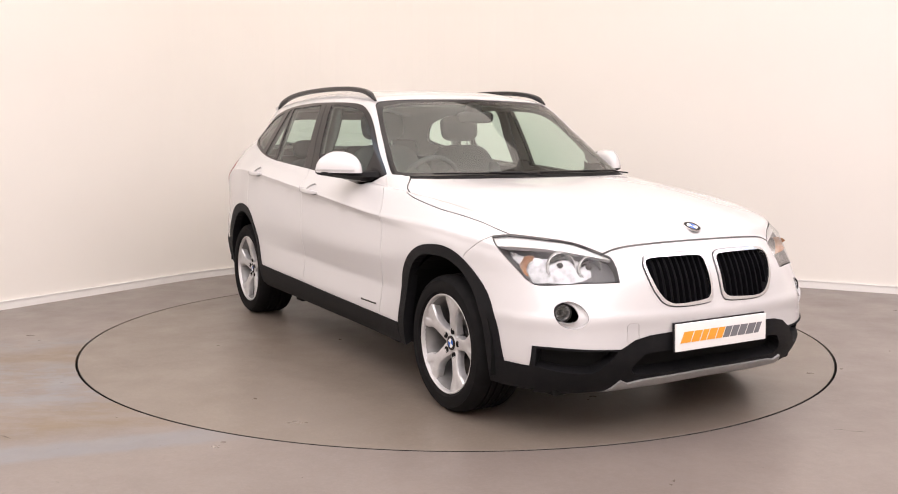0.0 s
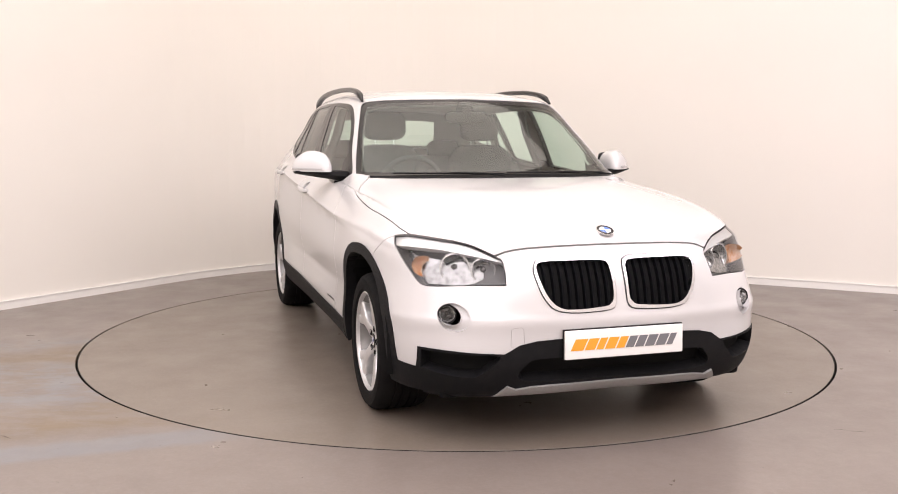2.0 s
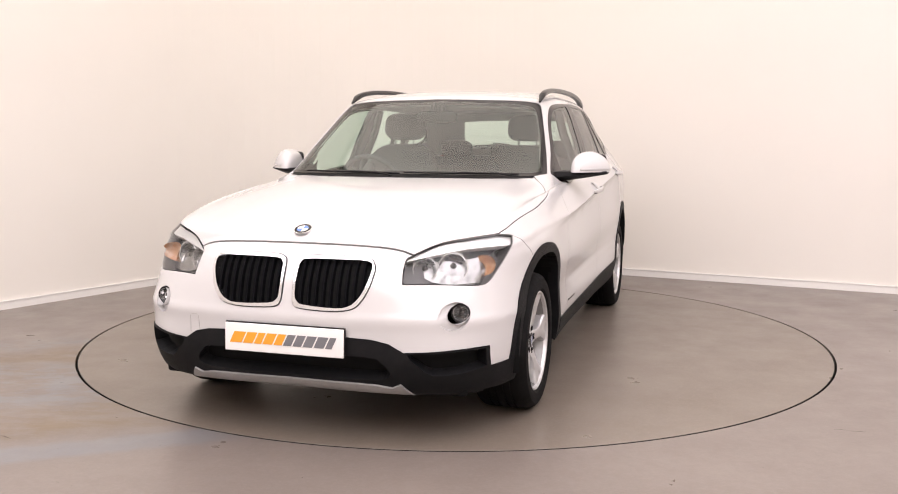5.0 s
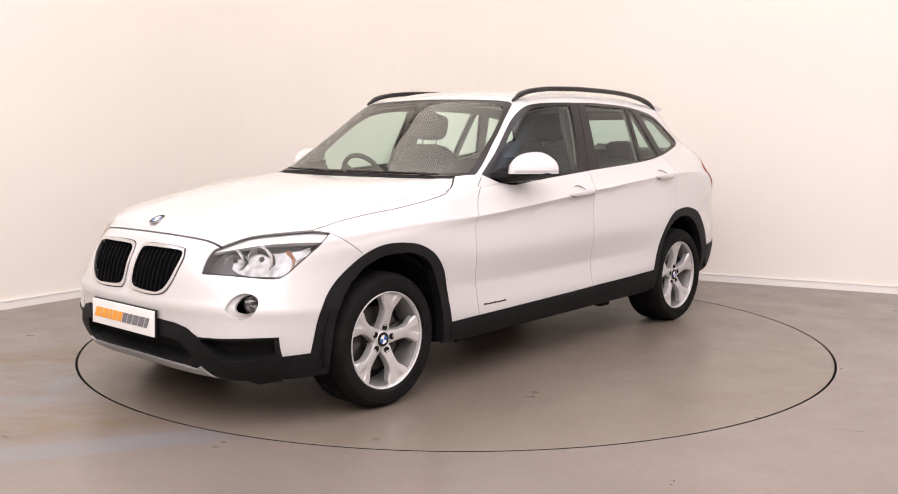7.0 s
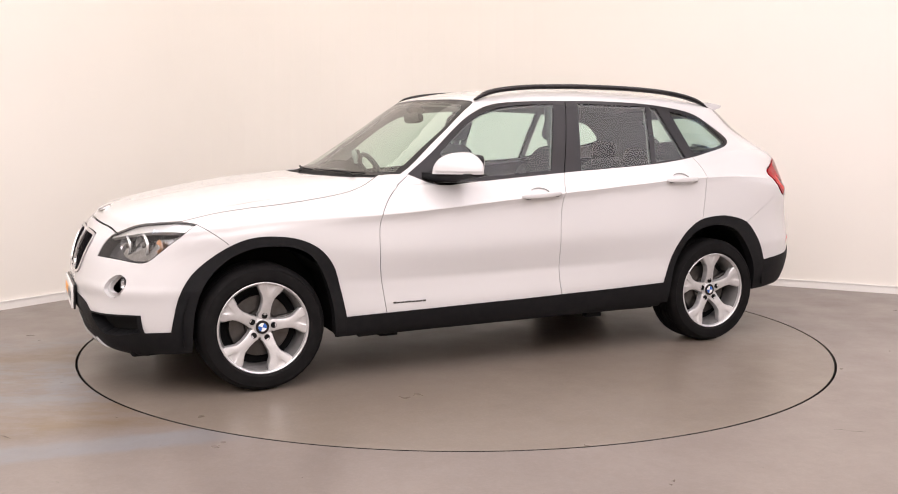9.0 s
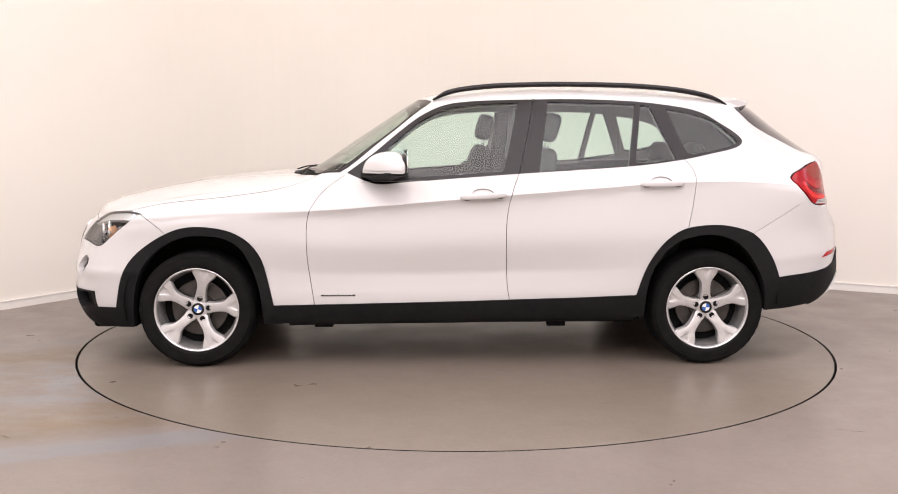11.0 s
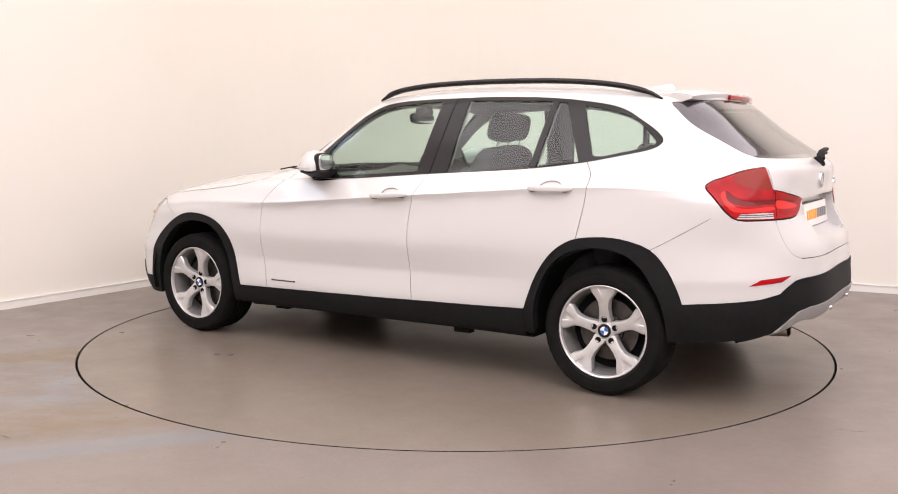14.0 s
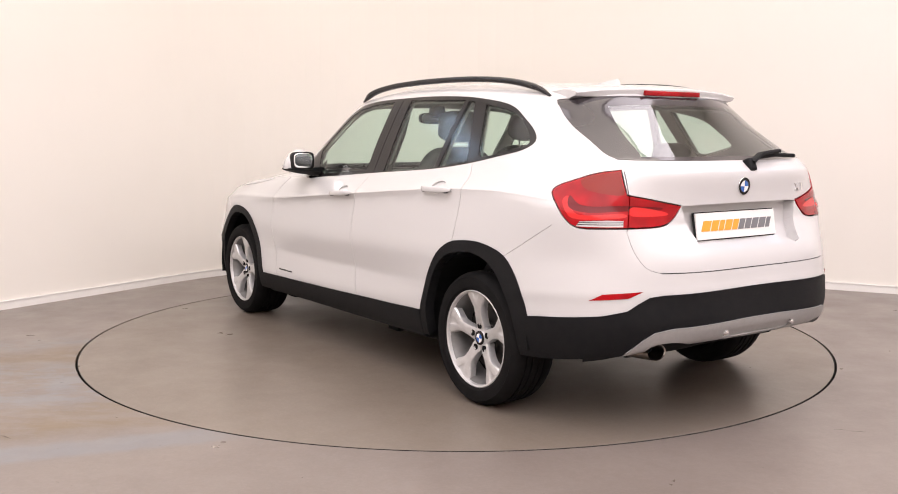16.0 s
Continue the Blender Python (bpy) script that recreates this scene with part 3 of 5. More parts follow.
KIDNEY_I = [(2.137, .348, .715), (2.133, .326, .743), (2.144, .205, .747), (2.152, .069, .745), (2.158, .042, .732), (2.170, .036, .709), (2.205, .035, .612), (2.213, .048, .582), (2.216, .080, .569), (2.210, .213, .563), (2.203, .270, .573), (2.191, .306, .602), (2.170, .332, .650)]
CLAD_F = [(2.224, -.01, .455), (2.209, .270, .451), (2.193, .362, .445), (2.172, .430, .429), (2.162, .460, .410), (2.150, .487, .394), (2.103, .601, .397), (2.024, .735, .404), (1.976, .783, .405), (1.99, .785, .32), (1.84, .85, .325), (1.80, 1.0, .325), (1.8, 1.0, 0), (2.2, -.01, 0)]
POCKET = [(1.99, .772, .396), (2.102, .602, .388), (2.147, .500, .385), (2.123, .545, .335), (2.093, .590, .298), (2.036, .690, .302), (1.985, .772, .322)]
INTAKE = [(2.185, .340, .374), (2.212, -.01, .381), (2.166, -.01, .276), (2.147, .344, .278), (2.138, .414, .287), (2.146, .429, .311), (2.166, .399, .351)]
SKID_F = [(2.10, .505, .10), (2.10, .505, .208), (2.116, .465, .262), (2.115, .428, .245), (2.115, .370, .256), (2.121, .301, .260), (2.130, -.01, .262), (2.13, -.01, .10)]
SCREEN_O = [(.98, -.01, 1.045), (.93, .44, 1.042), (.80, .675, 1.038), (.71, .742, 1.042), (.56, .704, 1.159), (.40, .655, 1.287), (.23, .612, 1.394), (.175, .588, 1.426), (.20, .54, 1.438), (.26, .40, 1.447), (.30, -.01, 1.456)]
SCREEN_I = [(.88, -.01, 1.058), (.83, .44, 1.056), (.76, .690, 1.054), (.70, .715, 1.070), (.56, .684, 1.159), (.40, .636, 1.287), (.25, .588, 1.388), (.23, .54, 1.414), (.24, .40, 1.430), (.25, -.01, 1.444)]
COWL = [(.985, -.01, 1), (.955, .40, 1), (.885, .60, 1), (.80, .695, 1), (.745, .715, 1), (.68, .68, 1), (.66, .5, 1), (.70, -.01, 1)]
GATE = [(-2.24, -.01, .688), (-2.237, .286, .689), (-2.18, .54, .691), (-2.15, .595, .715), (-2.117, .628, .78), (-2.082, .643, .87), (-2.0, .640, 1.0), (-2.0, .622, 1.10), (-1.96, .600, 1.151), (-1.90, .604, 1.178), (-1.815, .592, 1.223), (-1.60, .572, 1.385), (-1.58, .53, 1.425), (-1.62, .40, 1.437), (-1.7, -.01, 1.445)]
RECESS = [(-2.13, -.01, .957), (-2.13, .34, .955), (-2.13, .375, .94), (-2.13, .335, .82), (-2.15, .30, .775), (-2.18, -.01, .765)]
REAR_O = [(-1.586, .572, 1.384), (-1.600, .532, 1.409), (-1.680, .400, 1.420), (-1.723, .178, 1.424), (-1.73, -.01, 1.424), (-2.09, -.01, 1.138), (-2.077, .300, 1.139), (-1.997, .565, 1.143), (-1.960, .598, 1.151), (-1.900, .603, 1.176), (-1.815, .592, 1.223)]
REAR_I = [(-1.74, -.01, 1.385), (-1.73, .25, 1.382), (-1.72, .40, 1.374), (-1.74, .43, 1.355), (-1.98, .488, 1.175), (-2.02, .46, 1.160), (-2.06, -.01, 1.158)]
TAIL = [(-1.795, .800, 1.012), (-1.820, .780, 1.040), (-1.863, .747, 1.059), (-1.933, .685, 1.089), (-2.006, .612, 1.104), (-2.032, .620, 1.051), (-2.049, .618, 1.003), (-2.102, .520, .982), (-2.140, .395, .956), (-2.145, .445, .905), (-2.142, .497, .878), (-2.117, .570, .871), (-2.035, .713, .870), (-1.945, .792, .873), (-1.885, .810, .910), (-1.835, .812, .966)]
TAIL_BAND = [(-1.875, .77, 1.0), (-1.91, .76, .968), (-1.96, .725, .957), (-2.05, .62, .960), (-2.11, .48, .950), (-2.10, .52, .938), (-2.05, .63, .938), (-1.96, .745, .932), (-1.90, .785, .945), (-1.87, .78, .97)]
TAIL_W = [(-1.938, .795, .878), (-1.948, .783, .899), (-2.029, .708, .903), (-2.066, .653, .900), (-2.070, .658, .876), (-2.035, .712, .876)]
TAIL_UP = [(-1.90, .72, 1.072), (-2.004, .618, 1.098), (-2.028, .628, 1.051), (-2.04, .63, 1.003), (-1.97, .70, 1.010), (-1.92, .735, 1.030)]
CLAD_R = [(-1.60, .93, .470), (-1.697, .899, .477), (-1.822, .886, .491), (-2.065, .762, .517), (-2.128, .682, .539), (-2.150, .642, .569), (-2.170, .599, .595), (-2.194, .542, .603), (-2.251, .116, .610), (-2.253, -.02, .610), (-2.25, -.02, .1), (-1.60, .93, .1)]
SKID_R = [(-2.116, .640, .20), (-2.116, .640, .365), (-2.163, .600, .421), (-2.190, .565, .452), (-2.221, .499, .467), (-2.268, .129, .478), (-2.27, -.01, .478), (-2.2, -.01, .20)]
REFLECTOR = [(-2.030, .790, .578), (-2.068, .752, .606), (-2.158, .618, .619), (-2.131, .671, .591)]
FOG_AT = Vector((2.043, .680, .540))

S = lambda pts, c=(), n=3: rounded(pts, c, n, False)
cut("hood", S(HOOD_NOSE) + [(1.78, .85, .85), (1.0, .85, 1.2), (1.0, -.01, 1.2)], 0, 0.0, where=lambda c: c.x > 0.9)
cut("cowl", COWL, "top", 0.1, where=lambda c: 0.5 < c.x < 1.2 and c.z > 0.9)
cut("fender", S(HOOD_SIDE) + S(SEAM_F) + [(.79, .9, .1), (1.9, .9, .1), (1.9, .9, .6), (1.80, .8, .83)], 90, 0.02, where=lambda c: c.x > 0.55 and c.y > 0.45)
cut("front_bumper", S(F_SEAM) + [(1.80, .8, .86), (2.4, .8, .86), (2.4, .8, 0), (1.5, .8, 0), (1.52, .8, .6)], 90, -2, where=lambda c: c.x > 1.4, only=("body", "fender"))
cut("sill", SILL + [(-.936, .9, 0), (1.007, .9, 0)], 90, -0.9, where=lambda c: -1.2 < c.x < 1.3)
cut("front_door", S(SEAM_F) + [(.79, .88, .343)] + SILL[1:3] + S(SEAM_B)[::-1] + BELT[5:], 90, 0.0, where=lambda c: c.y > 0.5, only=("body", "fender"))
cut("rear_door", S(SEAM_B) + SILL[2:] + ARCH_R[:5] + S(SEAM_C)[::-1] + BELT[2:6], 90, 0.0, where=lambda c: c.y > 0.5, only=("body",))
cut("rear_bumper", SEAM_R + [(-2.6, .8, .878), (-2.6, .8, 0), (-1.5, .8, 0), (-1.53, .8, .6)], 90, -2, where=lambda c: c.x < -1.4)
cut("tailgate", GATE, 180, 0.02, where=lambda c: c.x < -1.45)
cut("plate_recess", rounded(RECESS, (0, 5), 3), 180, 0.02, where=lambda c: c.x < -1.9)
cut("headlamp", rounded(HEADLAMP, (0, 3, 7), 3), 32, 0.0, where=lambda c: c.x > 1.5)
cut("lamp_lid", rounded(LAMP_LID, (), 2), 32, 0.0, where=lambda c: c.x > 1.5, only=("headlamp",))
cut("lamp_bright", rounded(LAMP_BRIGHT, (), 2), 32, 0.0, where=lambda c: c.x > 1.5, only=("headlamp",))
cut("amber", rounded(AMBER, (), 3), 32, 0.0, where=lambda c: c.x > 1.5, only=("headlamp", "lamp_bright"))
cut("grille_frame", rounded(KIDNEY_O, (), 3), 0, 0.1, where=lambda c: c.x > 1.9)
cut("grille", rounded(KIDNEY_I, (), 3), 0, 0.1, where=lambda c: c.x > 1.9)
cut("fog_dish", [(2.05, .664 + .056 * math.cos(a * math.pi / 14), .531 + .054 * math.sin(a * math.pi / 14)) for a in range(28)], 0, 0.1, where=lambda c: c.x > 1.8)
cut("fog", [FOG_AT + Vector((0, .039 * math.cos(a * math.pi / 12), .039 * math.sin(a * math.pi / 12))) for a in range(24)], 0, 0.1, where=lambda c: c.x > 1.8)
cut("cladding_front", CLAD_F, 0, -0.9, where=lambda c: c.x > 1.77)
cut("pocket", rounded(POCKET, (0, 6), 2), 0, 0.05, where=lambda c: c.x > 1.8)
cut("intake", rounded(INTAKE, (1, 2), 3), 0, 0.05, where=lambda c: c.x > 1.8)
cut("skid_front", SKID_F, 0, -0.9, where=lambda c: c.x > 1.95)
cut("cladding_rear", CLAD_R, 135, -0.8, where=lambda c: c.x < -1.5)
cut("skid_rear", SKID_R, 180, -0.3, where=lambda c: c.x < -1.9)
cut("skid_slot", rounded([(-2.26, -.01, .445), (-2.25, .20, .443), (-2.24, .23, .425), (-2.23, .20, .405), (-2.23, -.01, .405)], (0, 4), 3), 180, 0.02, where=lambda c: c.x < -1.9)
cut("exhaust_notch", rounded([(-2.1, .575, .20), (-2.1, .575, .37), (-2.15, .52, .408), (-2.2, .42, .402), (-2.2, .375, .37), (-2.2, .365, .20)], (0, 5), 3), 180, -0.3, where=lambda c: c.x < -1.9)
cut("reflector", REFLECTOR, 150, 0.1, where=lambda c: c.x < -1.8)
cut("tail", rounded(TAIL, (4, 6, 8), 3), 140, 0.0, where=lambda c: c.x < -1.6)
cut("tail_band", rounded(TAIL_BAND, (), 3), 140, 0.0, where=lambda c: c.x < -1.6, only=("tail",))
cut("tail_white", TAIL_W, 140, 0.0, where=lambda c: c.x < -1.6)
cut("tail_rib", [(-1.93, .80, .8845), (-2.08, .64, .8835), (-2.08, .64, .887), (-1.93, .80, .888)], 140, 0.0, where=lambda c: c.x < -1.6, only=("tail_white",))
cut("tail_rib", [(-1.93, .80, .8925), (-2.08, .64, .8915), (-2.08, .64, .895), (-1.93, .80, .896)], 140, 0.0, where=lambda c: c.x < -1.6, only=("tail_white",))
cut("tail_guide", rounded([(-1.850, .790, .975), (-1.875, .775, .995), (-1.90, .775, .935), (-1.96, .745, .922), (-2.04, .64, .928), (-2.045, .635, .912), (-1.955, .76, .905), (-1.895, .795, .918)], (), 3), 140, 0.0, where=lambda c: c.x < -1.6, only=("tail",))
cut("tail_guide", rounded([(-2.062, .60, .955), (-2.115, .48, .935), (-2.12, .47, .918), (-2.066, .61, .918)], (), 3), 140, 0.0, where=lambda c: c.x < -1.6, only=("tail", "tail_band"))
cut("tail_upper", rounded(TAIL_UP, (1,), 3), 140, 0.0, where=lambda c: c.x < -1.6)
cut("screen_edge", rounded(SCREEN_O, (0, 3, 10), 3), 0, 0.02, where=lambda c: c.x > 0)
cut("windscreen", rounded(SCREEN_I, (0, 9), 3), 0, 0.02, where=lambda c: c.x > 0)
cut("rear_edge", rounded(REAR_O, (4, 5), 3), 180, 0.02, where=lambda c: c.x < -1.4)
cut("rear_window", rounded(REAR_I, (0, 6), 3), 180, 0.02, where=lambda c: c.x < -1.4)
cut("window_frame", rounded(DLO, (0,), 3), 90, 0.1, where=lambda c: c.y > 0.5)
for hx, hz, dish in ((-.108, .936, "handle_dish_front"), (-1.062, 1.001, "handle_dish_rear")):
    cut(dish, [(hx + .058 * math.cos(a * math.pi / 14), .9, hz + .027 * math.sin(a * math.pi / 14)) for a in range(28)], 90, 0.0, where=lambda c: c.y > 0.5)
for g, pts in (("glass_front", GLASS_1), ("glass_rear", GLASS_2), ("glass_vent", GLASS_3), ("glass_quarter", GLASS_4)):
    cut(g, rounded(pts, {"glass_front": (0, 6, 7, 9, 10), "glass_rear": (0, 1, 2, 4), "glass_vent": (0, 1, 2, 4), "glass_quarter": (0,)}[g], 3), 90, 0.1, where=lambda c: c.y > 0.5)
for a, (o, i) in (("front", (ARCH_F, ARCH_FI)), ("rear", (ARCH_R, ARCH_RI))):
    e0, e1 = o[0], o[-1]
    cut("arch_" + a, S(o) + [(e1[0], .9, .1), (e0[0], .9, .1)], 90, -0.9, where=lambda c: c.y > 0.55)
    cut("hole", S(i), 90, -0.9, where=lambda c: c.y > 0.5)
# shut lines
seam(S(SEAM_F), 90)
seam(S(SEAM_B), 90)
seam(S(SEAM_C), 90)
seam(S(SEAM_R), 90, 0.002)
seam(S(F_SEAM), 90, 0.003)
seam(S(HOOD_SIDE), 90, 0.003, where=lambda c: c.y > 0.5)
seam(S(HOOD_NOSE[:5]), 0, 0.007, where=lambda c: c.x > 1.5)
seam(S(HOOD_NOSE[4:]), 32, 0.005, where=lambda c: c.x > 1.5)
seam(S(GATE[:3]), 180, 0.004, where=lambda c: c.x < -1.5)
seam(S(GATE[2:6]), 180, 0.0014, where=lambda c: c.x < -1.5)
seam([(-.309, .81, 1.045), (-.355, .72, 1.24), (-.398, .63, 1.445)], 90, 0.005, where=lambda c: c.y > 0.5)
seam([(-2.032, .620, 1.10), (-2.06, .615, .99), (-2.08, .643, .86)], 140, 0.004, where=lambda c: c.x < -1.6)
tl_line = rounded(TAIL, (4, 6, 8), 3)
seam(tl_line + tl_line[:1], 140, 0.006, 0.0, where=lambda c: c.x < -1.6)
for kp in (rounded(KIDNEY_O, (), 3),):
    seam(kp + kp[:1], 0, 0.004, 0.1, where=lambda c: c.x > 1.9)
hl_line = rounded(HEADLAMP, (0, 3, 7), 3)
seam(hl_line + hl_line[:1], 32, 0.004, 0.0, where=lambda c: c.x > 1.5)
bmesh.ops.dissolve_degenerate(BODY, dist=1e-6, edges=BODY.edges)
BODY.verts.index_update()
BODY.faces.index_update()
BODY.normal_update()
for f in BODY.faces:
    c = f.calc_center_median()
    if f.normal.z < -0.5 and c.y > 0.5 and 0.95 < abs(c.x + 0.0) < 1.95:
        f[PID] = pid("hole")
VN = [skin_normal(v.co) for v in BODY.verts]
FACES = {}
for f in BODY.faces:
    FACES.setdefault(NAMES[f[PID]], []).append(f)


def panel(name, pids, material, parent, label="", offset=0.0, depth=0.018, sides=(1, -1), bowl=False, move=None):
    """A panel from pieces of the skin, on one or both sides, with its edges turned in by depth. bowl: the skin lies at the
    bottom of the turned-in edge."""
    faces = [f for p in pids for f in FACES.get(p, ())]
    fset = set(faces)
    vs, fs, ns, smooth = [], [], [], []
    joined = len(sides) == 2
    for s in sides:
        ids = {}

        def vert(v, d, key):
            k = (v.index, key)
            if k not in ids:
                n = VN[v.index]
                if move and key in (0, 2):
                    d = offset + (d - offset) * move(v.co)
                p = v.co + n * d
                if v.co.z < 0.6:
                    p.z = max(p.z, v.co.z - 0.006)
                ids[k] = len(vs)
                vs.append((p.x, p.y * s, p.z))
            return ids[k]

        def nrm(v):
            n = VN[v.index]
            return (n.x, n.y * s, n.z)
        top = offset - depth if bowl else offset
        for f in faces:
            loop = list(f.verts)
            if s < 0:
                loop.reverse()
            fs.append([vert(v, top, 0) for v in loop])
            ns += [nrm(v) for v in loop]
        if depth:
            for f in faces:
                for lp in f.loops:
                    e = lp.edge
                    if sum(g in fset for g in e.link_faces) != 1:
                        continue
                    a, b = lp.vert, lp.link_loop_next.vert
                    if joined and abs(a.co.y) < 2e-5 and abs(b.co.y) < 2e-5:
                        continue
                    if bowl:
                        q = [vert(a, top, 2), vert(b, top, 2), vert(b, offset, 1), vert(a, offset, 1)]
                    else:
                        q = [vert(b, offset, 2), vert(a, offset, 2), vert(a, offset - depth, 1), vert(b, offset - depth, 1)]
                    if s < 0:
                        q.reverse()
                    p = [Vector(vs[k]) for k in q]
                    n = (p[2] - p[0]).cross(p[3] - p[1])
                    n = n.normalized() if n.length > 1e-12 else Vector((0, 0, 1))
                    fs.append(q)
                    ns += [tuple(n)] * 4
    me = bpy.data.meshes.new(name)
    me.from_pydata(vs, [], fs)
    for m in (material if isinstance(material, (list, tuple)) else [material]):
        me.materials.append(m)
    me.polygons.foreach_set("use_smooth", [True] * len(me.polygons))
    me.normals_split_custom_set(ns)
    me.update()
    ob = new(name, me)
    ob.parent = parent
    if label:
        ob["label"] = label
    return ob


car = tagged(new("car"), "white compact crossover car with black lower cladding and roof rails", "car")
# body colour
panel("body_shell", ["body"], WHITE, car)
panel("hood", ["hood"], WHITE, car)
panel("front_bumper", ["front_bumper"], WHITE, car, depth=0.05)
rear_bumper = panel("rear_bumper", ["rear_bumper"], WHITE, car)
tailgate = panel("tailgate", ["tailgate"], WHITE, car)
panel("plate_recess", ["plate_recess"], WHITE, tailgate, "white number plate recess", depth=0.052, bowl=True, move=lambda c: min(1.0, max(0.02, (c.z - .768) / .035)))
panel("cowl", ["cowl"], PLASTIC, car, "black plastic cowl grille", offset=-0.006)
panel("front_cladding", ["cladding_front"], PLASTIC, car, "black plastic lower bumper", offset=0.004, depth=0.06)
panel("intake_back", ["intake", "pocket"], DARK, car, "dark air intake", offset=-0.055, depth=0)
panel("front_skid_plate", ["skid_front"], SATIN, car, "satin silver skid plate", offset=0.014, depth=0.04)
panel("rear_cladding", ["cladding_rear"], PLASTIC, car, "black plastic lower bumper", offset=0.005, depth=0.03)
panel("rear_skid_plate", ["skid_rear"], SATIN, car, "satin silver skid plate", offset=0.012, depth=0.04)
panel("skid_slot", ["skid_slot"], SATIN, car, "recessed slot in the skid plate", offset=0.004, depth=0.01)
for s in (1, -1):
    panel("exhaust_notch", ["exhaust_notch"], DARK, car, "dark exhaust cut-out", offset=0.0, depth=0.07, bowl=True, sides=(s,))
panel("windscreen_edge", ["screen_edge"], GLOSSBLACK, car, "black windscreen border", offset=-0.004)
panel("windscreen", ["windscreen"], SCREEN, car, "clear tinted windscreen", offset=-0.004, depth=0)
panel("window_border", ["rear_edge"], BORDER, tailgate, "black rear window border", offset=-0.003)
panel("rear_window", ["rear_window"], REAR_GLASS, tailgate, "tinted rear window", offset=-0.003, depth=0)
RED_BRIGHT = mat("bright_red_lamp_plastic", (0.62, 0.022, 0.022), 0.12, spec=0.3)
RED = grain(mat("red_lamp_plastic", (0.36, 0.004, 0.008), 0.1, spec=0.25), (0.20, 0.003, 0.005), 12, 0.8, detail=1.0)
RED_DARK = mat("dark_red_lamp_plastic", (0.13, 0.002, 0.004), 0.14, spec=0.3)
RED_UP = mat("orange_red_lamp_plastic", (0.21, 0.016, 0.009), 0.2, spec=0.3)
CLEAR_W = mat("clear_reversing_lamp", (0.50, 0.495, 0.495), 0.15, coat=1.0)
# amber colour stands for the orange bulb mirrored in a clear reflector
BULB_REFLECTION = grain(mat("amber_indicator", (0.42, 0.17, 0.06), 0.15, coat=0.6), (0.56, 0.38, 0.26), 45, 0.8, bump=0.8, bump_scale=120)
LID = mat("bright_lamp_trim", (0.58, 0.575, 0.57), 0.28, metal=0.5)
# dark mottle in the silver imitates the broken reflections of a faceted backing
LAMP_SILVER = grain(mat("silvered_lamp_plastic", (0.34, 0.335, 0.335), 0.2, metal=1.0), (0.12, 0.118, 0.118), 45, 0.9, bump=0.5, bump_scale=50)
BOWL = mat("grey_lamp_housing", (0.06, 0.056, 0.056), 0.45)
